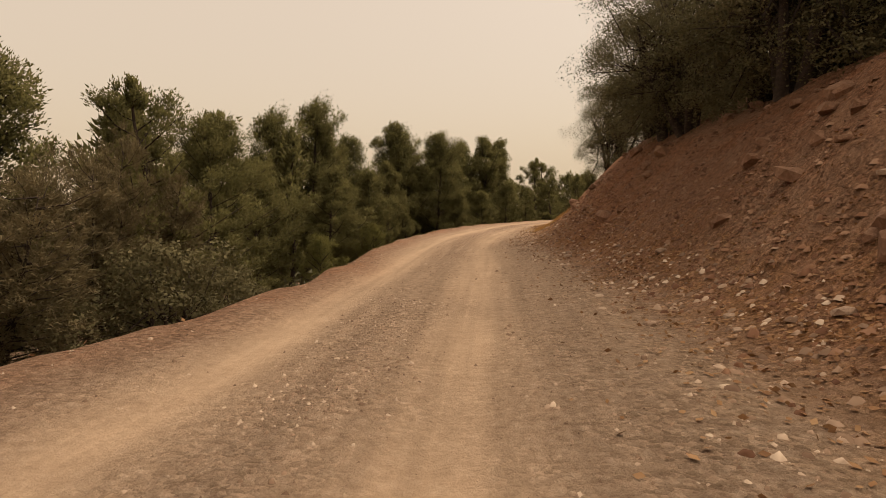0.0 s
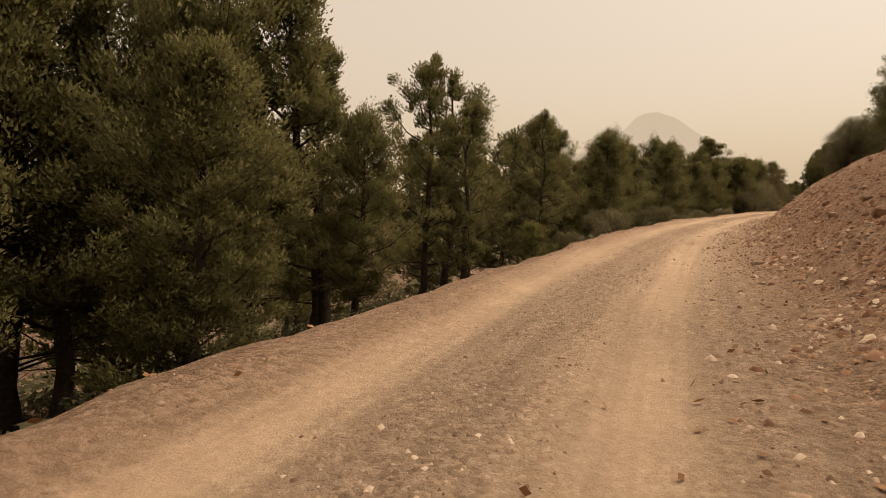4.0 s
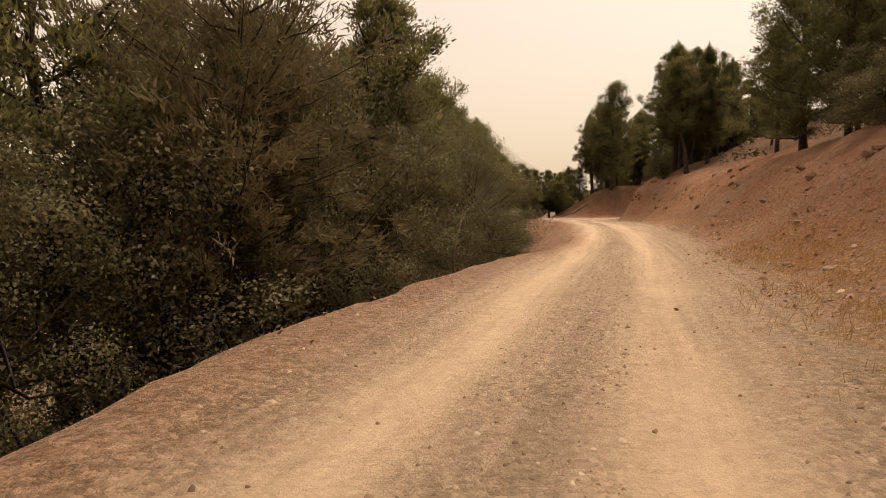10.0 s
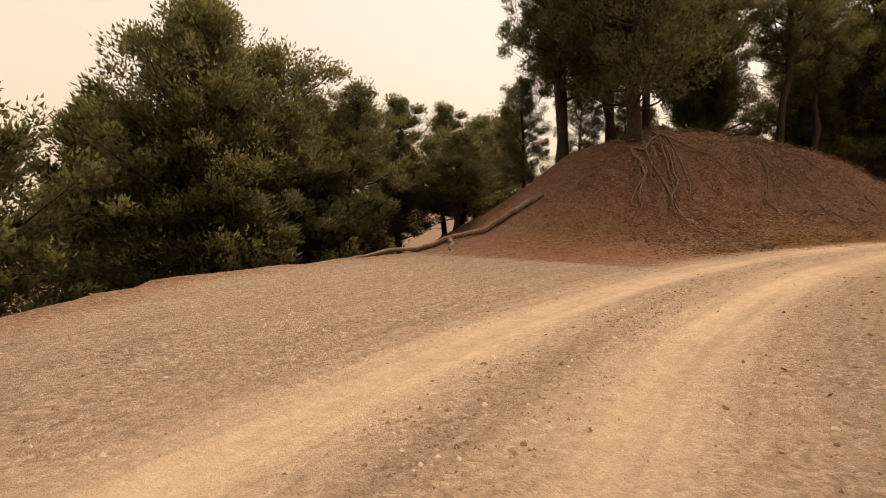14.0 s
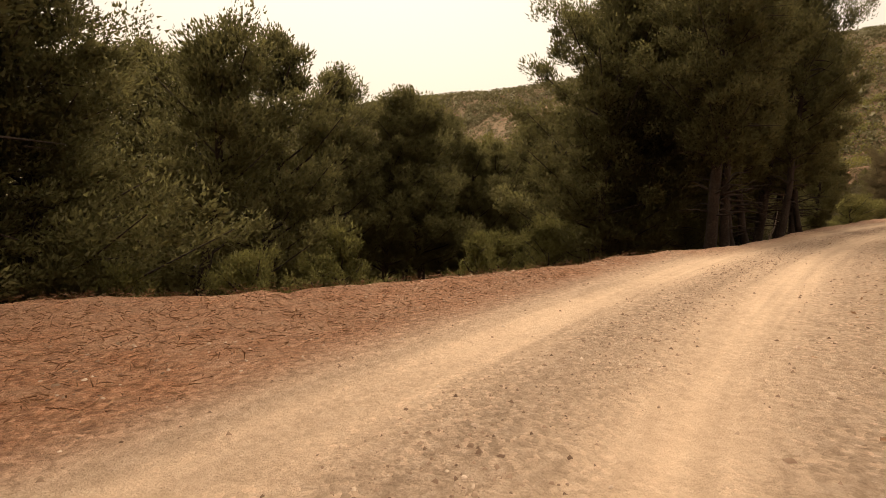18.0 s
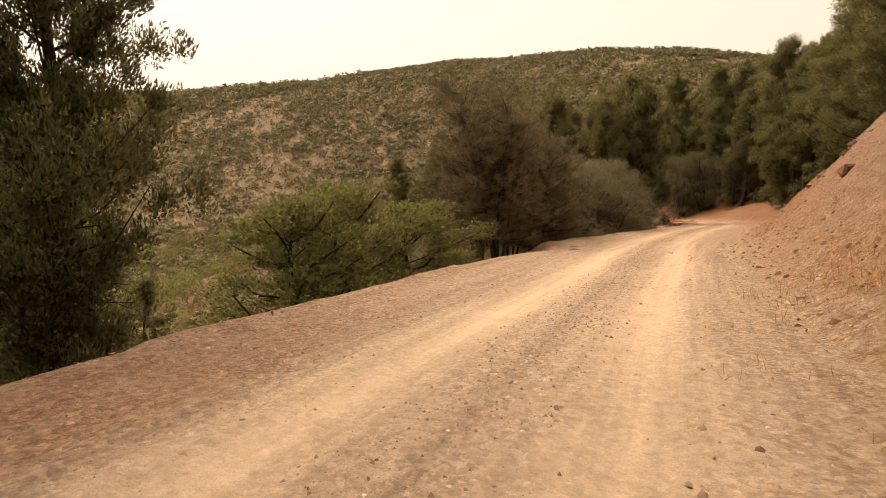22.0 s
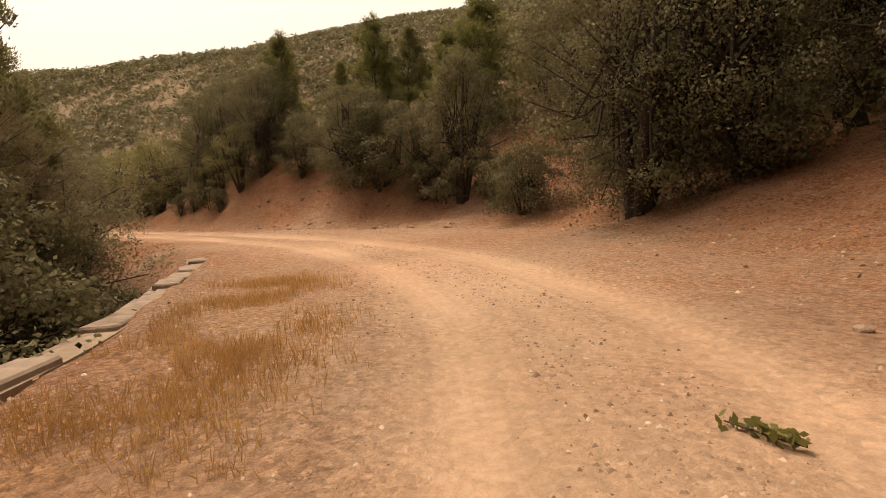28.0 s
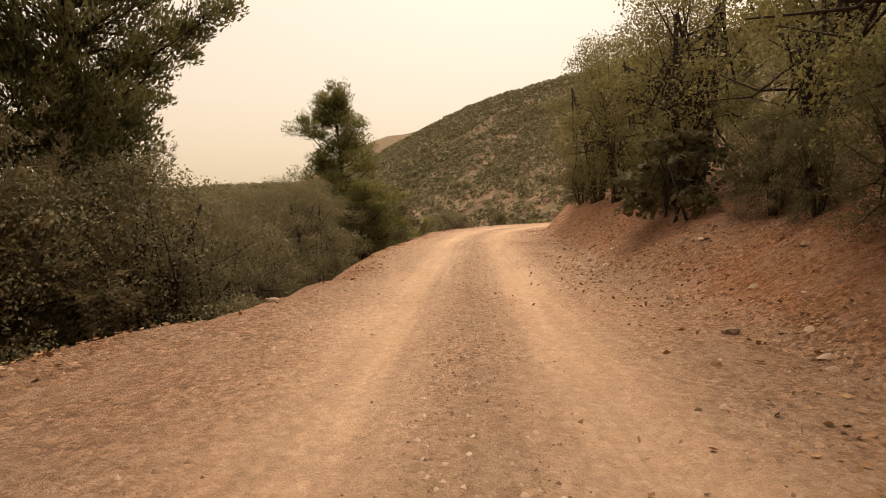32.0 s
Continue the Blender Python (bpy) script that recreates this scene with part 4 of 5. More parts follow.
# on and behind the mound
for s, d, top in ((203.6, -9.6, 11.5), (204.8, -10.8, 12.5), (206.4, -9.0, 13.5), (206.0, -10.2, 14.0), (209.5, -10.6, 13.5)):
    plant(TALLS, s, d, top=top, wide=0.95, group="pines on the mound")
row(PINES[2:3], 204.5, 213, 2.4, -14.5, -12, 6.0, 8.0, "pines on the mound", 1.0)
plant(TALLS, 210.2, -7.4, top=12, wide=1.0, group="pines on the mound")
plant(TALLS, 212.6, -8.2, top=11.5, wide=1.0, group="pines on the mound")
row(NEAR_TALLS[1:], 192, 203, 2.4, 5.0, 6.6, 10.0, 13.0, RIGHT, 0.9)
row(NEAR_OAKS[1:], 191.5, 199, 1.9, 4.0, 4.8, 4.6, 6.2, RIGHT, 0.85)
row(TALLS, 211, 219, 2.8, -12, -9, 9.0, 12.5, "pines on the mound", 1.0)
row(PINES, 196.5, 204, 1.5, -21, -15, 3.6, 5.6, "pines on the mound", 1.15)
for s, d, top in ((196.4, -16.0, 8.0), (197.6, -17.5, 8.4), (199.0, -18.0, 7.4), (201.0, -17.0, 6.2), (202.6, -17.6, 6.4), (204.2, -17.8, 6.4), (205.6, -18.4, 6.0)):
    plant(PINES, s, d, top=top, wide=1.25, group="pines on the mound")
plant(PINES, 203.2, -14.6, top=4.4, wide=2.0, group=LEFT)
plant(PINES, 204.6, -16.5, top=4.6, wide=2.0, group=LEFT)
row(NEAR_TALLS[:1], 181, 190, 2.2, -12.0, -9.8, 8.0, 10.5, LEFT, 1.0)
row(PINES, 197, 216, 2.4, -28, -18, 5.5, 7.5, "pines on the mound", 1.1)
row(NEAR_TALLS, 209, 222, 3.0, -13.5, -9.5, 12.5, 16.0, "pines on the mound", 0.85)
plant(NEAR_OAKS[1:], 194.5, 3.3, top=5.6, wide=0.7, group=RIGHT)
plant(TALLS, 207.5, -12.0, top=14.5, wide=1.1, group="pines on the mound")
row(NEAR_TALLS[:1], 213.5, 222, 2.6, -14, -10.5, 8.0, 10.0, LEFT, 1.1)
row(PINES, 216, 232, 4.0, -22, -15, 6.5, 8.5, LEFT, 1.0)
# hollow beyond the bend
row(PINES, 226, 244, 3.0, -28, -22, 7.0, 10.0, LEFT, 1.1)
row(GREEN + PINES, 244, 258, 3.0, -30, -22, 5.5, 8.0, LEFT, 1.1)
wood(FAR, 224, 262, 3.4, -46, -30, 3.0, 6.0, "woods_below", 1.1)
row(YOUNG, 221, 237, 2.3, -11, -8.5, -0.4, 0.8, "young pines below the verge")
row(NEAR_TALLS[1:], 234.5, 243.5, 1.5, -5.4, -3.5, 10.0, 13.0, "dark roadside pines", 0.85)
row(NEAR_TALLS, 235, 247, 2.3, -9.5, -6.5, 10.0, 12.5, "dark roadside pines", 1.0)
plant(NEAR_TALLS[:1], 263.3, -7.5, top=8.2, wide=0.75, group="dark roadside pines")
row(NEAR_TALLS[1:], 246, 260.5, 2.2, -9.0, -5.0, 9.5, 12.5, "dark roadside pines", 0.9)
row(PINES, 242, 260, 3.2, -17, -11.5, 5.0, 7.0, LEFT, 1.0)
row(NEAR_TALLS[:1], 248.5, 257, 2.2, -11.5, -9.0, 7.5, 9.5, "dark roadside pines", 0.95)
# open view over the valley
row(YOUNG[1:], 266.5, 273, 2.2, -7.6, -6.4, 1.0, 2.0, LEFT, 1.5)
plant(NEAR_OAKS[:1], 290.8, -5.9, top=3.9, wide=0.9, group=LEFT)
plant(PINES[2:3], 309.0, -7.0, top=12.5, wide=0.9, group=LEFT)
plant(PINES[:1], 306.6, -6.4, top=11.0, wide=0.8, group=LEFT)
row(OAKS[:1] + YOUNG[1:], 262, 276, 3.0, -10, -6.5, -2.0, -0.6, LEFT)
wood(FAR, 262, 290, 3.0, -30, -14, -4.0, -1.5, "woods_below", 1.2)
row(WITHER, 276.5, 284, 1.4, -7.8, -6.0, 4.0, 6.2, LEFT, 1.0)
row(NEAR_OAKS, 272, 280, 1.8, -9.5, -7.5, 0.2, 1.2, LEFT, 1.0)
row(PINES[2:3], 248, 268, 2.4, -18, -12, 1.5, 4.0, LEFT, 1.1)
row(OAKS[:3], 246, 266, 3.4, -12, -8.5, -0.4, 1.0, LEFT, 1.1)
row(NEAR_OAKS[:1], 286, 302, 1.9, -7.8, -6.6, 2.2, 4.2, LEFT, 1.1)
row(NEAR_TALLS[:1], 298, 308, 2.8, -13, -10, 7.0, 9.0, LEFT, 1.1)
row(NEAR_TALLS[:1], 294.5, 301, 2.2, -12.5, -10, 7.5, 9.5, LEFT, 1.0)
row(NEAR_TALLS, 305, 314, 2.2, 5.5, 8.0, 13.0, 16.0, RIGHT, 1.0)
row(NEAR_TALLS[1:], 299, 307, 2.6, -8.4, -7.0, 8.5, 10.5, LEFT, 0.85)
row(THIN + PINES, 306, 334, 4.0, -13, -8, 4.0, 7.0, LEFT)
row(OAKS[:2], 326, 336, 3.4, -6.2, -5.0, 1.0, 2.0, LEFT)
row(WITHER + THIN, 322, 334, 4.0, -8, -6, 2.0, 4.0, LEFT)
# last stretch
row(PINES + THIN, 336, 356, 3.4, -8.5, -6, 6.0, 8.5, LEFT)
row(NEAR_OAKS[:1], 337, 356, 2.2, -6.8, -5.6, 2.8, 4.8, LEFT)
row(NEAR_TALLS[1:], 351.5, 358, 1.8, -8.4, -6.6, 9.5, 12.0, LEFT, 0.8)
row(PINES, 356, 366, 2.5, -9, -7.2, 4.6, 6.6, LEFT)
plant(NEAR_TALLS[1:], 368.0, -6.5, top=11, wide=0.85, group=LEFT)
plant(THIN, 366.6, -8.6, top=8, wide=0.9, group=LEFT)
row(NEAR_TALLS, 353.5, 361, 2.2, -9.4, -7.8, 8.0, 10.0, LEFT, 0.85)
row(NEAR_OAKS[:1] + LIGHT_OAK, 357, 378, 2.4, -6.2, -5.0, 1.2, 2.2, LEFT)
row(WITHER, 366, 370, 3.0, -7, -6, 2.5, 3.5, LEFT)
plant(GREEN, 388.5, -8.6, top=7.9, wide=1.2, group=LEFT)
plant(YOUNG[1:], 386, -6.0, top=2.6, wide=1.4, group=LEFT)
row(OAKS, 378, 402, 3.2, -7, -4.5, 0.6, 2.0, LEFT)
wood(FAR, 374, 404, 4.0, -24, -10, 0.0, 2.5, "woods_below")
# right side, above the bank
row(NEAR_OAKS[1:], 10, 20, 2.0, 4.6, 5.6, 6.4, 7.8, RIGHT, 1.1)
row(NEAR_OAKS, 5, 13, 1.8, 5.6, 7.2, 5.6, 7.2, RIGHT, 1.05)
plant(NEAR_OAKS[1:], 30.5, 4.7, top=7.6, wide=1.05, group=RIGHT)
plant(NEAR_OAKS[1:], 33.4, 4.3, top=7.8, wide=1.05, group=RIGHT)
row(NEAR_OAKS[1:], 22, 29, 2.2, 5.6, 7.5, 6.8, 8.4, RIGHT, 1.0)
# these two rows run unseen behind the start, added to shade the bank
row(PINES + TALLS[:1], -14, 44, 3.6, 7.2, 12, 11, 14, RIGHT, 1.1)
row(OAKS[:2], -12, 4, 2.6, 5.0, 6.6, 5.0, 6.6, RIGHT, 1.1)
row(PINES, 46, 66, 5.0, 7.0, 12, 9.5, 12.5, RIGHT, 1.0)
row(NEAR_OAKS[1:], 93, 98, 1.8, 4.4, 5.4, 6.6, 8.0, RIGHT, 1.0)
row(PINES, 70, 130, 3.6, 7, 12, 9.5, 13.5, RIGHT, 1.1)
wood(FAR[:2], 72, 180, 4.0, 13, 22, 11.5, 15, "woods_above", 1.2)
wood(FAR[:2], 0, 70, 5.0, 15, 22, 14, 18, "woods_above", 1.2)
row(PINES, 128, 166, 3.0, 6.8, 10, 10.5, 14, RIGHT, 1.1)
row(OAKS[:3], 108, 162, 4.2, 6.8, 8.6, 5.0, 7.0, RIGHT, 1.15)
row(PINES[:2] + TALLS[:1], 165, 200, 3.8, 8.0, 12.0, 9.5, 11.5, RIGHT, 1.0)
row(NEAR_OAKS[1:], 184, 200, 2.3, 4.6, 5.8, 4.6, 6.2, RIGHT, 1.0)
row(TALLS, 184, 204, 1.9, 5.6, 8.5, 11.5, 14.5, RIGHT, 1.05)
row(OAKS[:2], 197, 215, 3.0, 4.0, 5.4, 2.6, 4.0, RIGHT)
wood(FAR[:2], 200, 250, 4.0, 8, 13, 8, 11, "woods_above", 1.1)
row(OAKS[:2], 205, 240, 8.0, 5.5, 7, 3.0, 4.2, RIGHT)
row(PINES + TALLS[:1], 252, 282, 4.2, 7.5, 12, 9, 12.5, RIGHT, 1.05)
row(LITTLE, 243, 268, 4.0, 4.0, 5.0, 3.0, 3.6, RIGHT)
row(PINES[2:3] + TALLS[:1] + THIN[:1], 273, 312, 2.8, 5.2, 8.5, 9.5, 12.5, RIGHT, 1.05)
row(TALLS + PINES[2:3], 308, 325, 2.0, 7.5, 13, 9.5, 13, RIGHT, 1.0)
for s, d, top, w in ((340.6, 16.5, 9.6, 0.9), (337.5, 15.0, 8.8, 0.8), (334.0, 13.5, 8.2, 0.8), (329.0, 12.0, 8.0, 0.85), (325.5, 12.5, 8.6, 0.8), (332.0, 18.0, 10.0, 0.8)):
    plant(OAKS[:1] + OAKS[2:3], s, d, top=top, wide=w, group=RIGHT)
row(GREEN, 341, 352, 2.2, 10, 16, 8.0, 11, RIGHT, 1.25)
for s, d in ((312, 8.0), (314, 8.6), (316.5, 9.2), (310.5, 9.6), (325.0, 8.8), (328.0, 10.4), (323.0, 10.0)):
    plant(NEAR_TALLS[1:], s, d, top=14.5, wide=0.95, group=RIGHT)
for s, d in ((331.0, 14.0), (329.0, 15.5), (334.0, 13.5), (332.5, 17.0)):
    plant(NEAR_TALLS[:1], s, d, top=19.5, wide=0.9, group=RIGHT)
for s, d, top in ((354.5, 5.8, 8.6), (357.0, 5.2, 8.2), (350.4, 5.6, 8.4), (352.0, 7.0, 9.0)):
    plant(DARK_OAK, s, d, top=top, wide=0.95, group=RIGHT)
wood(FAR, 300, 350, 2.6, 20, 32, 11, 16, "woods_above", 1.2)
wood(FAR, 296, 352, 2.4, 32, 48, 14, 21, "woods_above", 1.2)
row(OAKS[2:3], 337.5, 339, 2.0, 7.0, 7.6, 6.2, 6.6, RIGHT, 0.7)
row(LITTLE, 329, 341, 2.6, 6.5, 8.5, 2.4, 3.2, "low shrubs on the slope")
for s, d, top in ((330.0, 6.6, 7.6), (328.6, 8.2, 8.2), (326.0, 9.2, 7.8), (324.3, 11.0, 7.6), (333.5, 10.0, 8.4), (321.5, 10.5, 7.4)):
    plant(DARK_OAK, s, d, top=top, wide=1.0, group=RIGHT)
row(OAKS[:3], 300, 320, 2.2, 6.0, 9.5, 4.0, 6.0, RIGHT, 1.1)
row(NEAR_TALLS, 298, 316, 2.6, 5.5, 8.5, 11.5, 15.0, RIGHT, 1.0)
wood(FAR[2:], 312, 346, 1.1, 12, 26, 7.0, 11.0, "woods_above", 1.1)
wood(FAR[2:], 306, 350, 1.1, 26, 48, 14.0, 22.0, "woods_above", 1.15)
row(OAKS[:3] + DARK_OAK, 339.5, 352, 1.8, 5.8, 8.0, 4.8, 6.8, RIGHT, 1.1)
row(GREEN, 345, 353, 3.0, 7.0, 12, 9.5, 11.5, RIGHT, 0.9)
row(PINES, 344, 364, 4.0, 9, 15, 8.0, 10.0, RIGHT, 1.0)
row(NEAR_OAKS + LIGHT_OAK, 351, 363, 2.6, 4.4, 5.4, 4.4, 6.2, RIGHT, 0.95)
row(LITTLE[1:] + NEAR_OAKS[1:], 352, 372, 1.5, 3.5, 4.2, 1.6, 2.8, RIGHT, 1.0)
row(LIGHT_OAK, 363, 382, 2.6, 3.8, 5.0, 4.6, 6.8, RIGHT, 0.95)
row(OAKS[:1] + LITTLE, 372, 402, 2.6, 3.6, 5.0, 2.2, 3.8, RIGHT)
wood(FAR, 366, 402, 4.0, 8, 16, 6.0, 9.0, "woods_above", 1.0)

# the pine on the crest of the mound, its roots hanging down the cut face
root_pine = pine(71, tall=12.5, spread=3.4, bare=0.10, lobes=64, dead=16, label="big pine on the mound's edge with roots hanging bare", name="rooted_pine")
rx, ry, rz = spot(203.8, -6.9)
rng = np.random.default_rng(5)
rt = plan_place(np.array([203.8, 205.5]), np.array([-6.9, -6.9]))
root_turn = math.atan2(rt[1][1] - rt[1][0], rt[0][1] - rt[0][0])
root_pine.matrix_basis = pose(rx, ry, rz - 0.1)


def root_line(s0, d0, s1, d1, thick, seed, parent, origin, lift=0.05, wild=0.10):
    """A root that follows the ground from one plan point to another, as a bent tube."""
    g = np.random.default_rng(seed)
    u = np.linspace(0, 1, 26)

    def sway(k):
        return np.cumsum(np.convolve(g.normal(0, k, 30), np.ones(5) / 5, 'valid'))
    ss = s0 + (s1 - s0) * u + sway(wild)
    dd = d0 + (d1 - d0) * u + sway(0.7 * wild)
    x, y = plan_place(ss, dd)
    s2, d2 = plan_sd(x, y)
    z = surface(s2, d2, x, y) + lift + sway(0.015)
    v, f = tube(np.stack([x, y, z], 1) - origin, thick * (1.05 - 0.75 * u), 6)
    return part("root", mesh_from("root", v, f, ROOT, True), parent)


origin = np.array([rx, ry, rz - 0.1])
rr = random.Random(77)
for i in range(22):
    b = 203.8 + rr.choice((-1, 1)) * rr.uniform(0.0, 1.0) ** 1.3 * 1.7 - 0.35
    root_line(203.8 + rr.uniform(-0.7, 0.6), -6.7 + rr.uniform(-0.2, 0.2), b, rr.uniform(-5.9, -3.9), rr.choice((0.008, 0.012, 0.018, 0.035)), 100 + i, root_pine, origin, rr.uniform(0.0, 0.08), 0.17)
for i, (a, b, c, e) in enumerate(((204.4, -6.75, 209.0, -6.35), (206.0, -6.5, 211.5, -6.0), (209.0, -6.4, 214.2, -5.4), (210.5, -6.2, 215.0, -5.0), (204.2, -6.6, 207.6, -5.4))):
    root_line(a, b, c, e, 0.016, 220 + i, root_pine, origin, 0.015, 0.22)
x0, y0, z0 = spot(199.2, -8.4)
side_root = thing("exposed_root", "long pale root lying bare along the mound", "root")
side_root.matrix_basis = pose(x0, y0, z0)
for i, (a, b, c, e, t) in enumerate([(201.5, -8.0, 196.8, -9.4, .10), (199.0, -8.6, 197.2, -7.4, .07), (198.6, -8.8, 196.0, -8.6, .06)]):
    root_line(a, b, c, e, t, 130 + i, side_root, np.array([x0, y0, z0]), 0.08)
for i, (s, d) in enumerate([(205.6, -5.6), (206.4, -4.9), (207.3, -5.2), (207.9, -5.9), (208.9, -6.0), (209.4, -5.1), (210.2, -5.7), (210.9, -5.0), (211.6, -5.4), (212.4, -5.1)]):
    bx, by, bz = spot(s, d)
    r = thing("exposed_root", "short dry root sticking out of the red bank", "root", "roots in the bank")
    r.matrix_basis = pose(bx, by, bz)
    for k in range(2):
        root_line(s, d, s + rr.uniform(-0.9, 0.9), d + rr.uniform(0.3, 1.0), rr.uniform(.012, .028), 150 + 3 * i + k, r, np.array([bx, by, bz]), 0.09)

grow_woods({"woods_above": "pine woods on the slope above the track", "woods_below": "pine woods down the slope below the track"})
for m in MASTERS:
    for o in (*m.children_recursive, m):
        bpy.data.objects.remove(o)


# ---- woods and scrub on the far slopes ----
def scatter_scrub(name, label, count, seed, area, size, mat, blades, keep, squash=0.85, leaf=0.55):
    """Low rounded shrubs or treetops: a knobbly body and loose sprays each, all in one mesh."""
    rng = np.random.default_rng(seed)
    x, y = rng.uniform(*area[0], count), rng.uniform(*area[1], count)
    s, d = plan_sd(x, y)
    ok = keep(x, y, s, d, rng)
    x, y, s, d = x[ok], y[ok], s[ok], d[ok]
    z = surface(s, d, x, y)
    n, r = len(x), rng.uniform(0, 1, len(x)) ** 1.6 * (size[1] - size[0]) + size[0]
    v, f, soft = puffs(rng, np.stack([x, y, z + 0.25 * r], 1), np.stack([r, r, r * squash], 1), blades, r * leaf, 0.4)
    ob = new(name, mesh_from(name, v, f, mat, soft=soft))
    tagged(ob, label, "scrub", kind="stuff")


def on_ridge(x, y, s, d, rng):
    q = 0.75 * x - 0.66 * y
    clump = grain(x, y, 30, 3, 77)
    return (np.abs(d) > 44) & (q > 112) & (q < 470) & (clump + rng.uniform(-0.5, 0.6, len(x)) > -0.30)


def far_ridge(x, y, s, d, rng):
    q = 0.75 * x - 0.66 * y
    return (q > -200) & ((x > 620) | (y > 320)) & (np.abs(d) > 60) & (grain(x, y, 40, 3, 78) + rng.uniform(-0.5, 0.6, len(x)) > -0.35)


def near_ridge(x, y, s, d, rng):
    q = 0.75 * x - 0.66 * y
    return (d > 42) & (q > 100) & (q < 330) & (s > 280) & (grain(x, y, 26, 2, 79) + rng.uniform(-0.3, 0.6, len(x)) > -0.2)


def in_hollow(x, y, s, d, rng):
    q = 0.75 * x - 0.66 * y
    return (d < -20) & (d > -150) & (s > 200) & (q < 200)


def west_slope(x, y, s, d, rng):
    return (d < -24) & (d > -90) & (s < 215)


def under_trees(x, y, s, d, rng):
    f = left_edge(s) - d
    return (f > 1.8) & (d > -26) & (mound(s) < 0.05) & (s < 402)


def green_slope(x, y, s, d, rng):
    return (d > 9) & (d < 60) & (s > 292) & (s < 352)


def hill_top(x, y, s, d, rng):
    e = d - right_foot(s) - bank_run(s)
    return (e > 2.5) & (d < 30) & (s > 0) & (s < 402) & (grain(x, y, 5, 2, 66) > 0.0)


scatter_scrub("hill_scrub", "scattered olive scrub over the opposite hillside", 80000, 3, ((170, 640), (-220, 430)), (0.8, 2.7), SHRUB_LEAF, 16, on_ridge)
scatter_scrub("hill_trees", "yellow-green pine tops covering the near hillside", 6500, 14, ((225, 480), (-170, 80)), (1.6, 3.2), PINE_YELLOW, 34, near_ridge, 1.3, leaf=0.30)
scatter_scrub("far_scrub", "olive scrub on the farther hillside, haze put into its leaf colour", 42000, 13, ((420, 1050), (60, 820)), (2.0, 5.0), SHRUB_LEAF, 9, far_ridge)
scatter_scrub("hollow_wood", "dense green treetops filling the hollow", 5200, 4, ((120, 420), (60, 330)), (1.2, 2.8), PINE_YELLOW, 130, in_hollow, 1.25, leaf=0.19)
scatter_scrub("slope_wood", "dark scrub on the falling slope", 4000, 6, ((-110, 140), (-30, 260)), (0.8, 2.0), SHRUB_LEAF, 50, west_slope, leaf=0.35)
# scrub below the trees, its dark leaf tone standing in for their shade
scatter_scrub("undergrowth", "low scrub under the roadside trees, shade put into its dark leaf colour", 42000, 7, ((-40, 320), (-20, 200)), (0.2, 0.75), UNDER_SHADE_LEAF, 44, under_trees, leaf=0.26)
scatter_scrub("upper_scrub", "low scrub under the trees above the bank", 9000, 8, ((-20, 320), (-20, 165)), (0.25, 0.8), UNDER_SHADE_LEAF, 50, hill_top, leaf=0.26)

scatter_scrub("slope_bushes", "green bushes covering the slope above the hollow", 2600, 12, ((180, 300), (0, 140)), (0.6, 1.7), PINE_YELLOW, 60, green_slope, 1.1, leaf=0.22)

# pale rock ledges on the hillside
rng = np.random.default_rng(9)
pieces = []
for _ in range(900):
    x, y = rng.uniform(200, 760), rng.uniform(-320, 330)
    q = 0.75 * x - 0.66 * y
    if not 190 < q < 420 or grain(x, y, 40, 2, 88) < -0.05:
        continue
    z = float(far_height(np.array([x]), np.array([y]))[0])
    w, h = rng.uniform(1.0, 4.0), rng.uniform(0.4, 1.1)
    a = math.atan2(0.75, 0.66) + rng.normal(0, 0.3)
    ca, sa = math.cos(a), math.sin(a)
    c = np.array([(i, j, k) for k in (-0.6, 1) for i, j in ((-1, -1), (1, -1), (1, 1), (-1, 1))], float) * (w, 0.6, h) * rng.uniform(0.75, 1.2, (8, 3))
    v = np.stack([x + c[:, 0] * ca - c[:, 1] * sa, y + c[:, 0] * sa + c[:, 1] * ca, z + c[:, 2]], 1)
    pieces.append((v, [[3, 2, 1, 0], [4, 5, 6, 7], [0, 1, 5, 4], [1, 2, 6, 5], [2, 3, 7, 6], [3, 0, 4, 7]]))
v, f = joined(pieces)
LEDGE = plain_material("ledge_rock", (0.24, 0.15, 0.10), (0.40, 0.27, 0.19), (0.52, 0.39, 0.29), 0.8, 0.95, 0.1)
tagged(new("rock_ledges", mesh_from("rock_ledges", v, f, LEDGE)), "pale broken rock ledges on the scrub hillside", "rocks", kind="stuff")

# mountains lost in the dust: the haze is put into a flat glowing colour
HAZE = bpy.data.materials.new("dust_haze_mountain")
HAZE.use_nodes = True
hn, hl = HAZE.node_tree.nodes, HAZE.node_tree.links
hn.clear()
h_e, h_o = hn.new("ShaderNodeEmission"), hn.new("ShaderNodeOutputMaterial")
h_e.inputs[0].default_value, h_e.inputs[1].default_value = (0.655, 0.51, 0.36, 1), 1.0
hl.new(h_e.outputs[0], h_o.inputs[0])


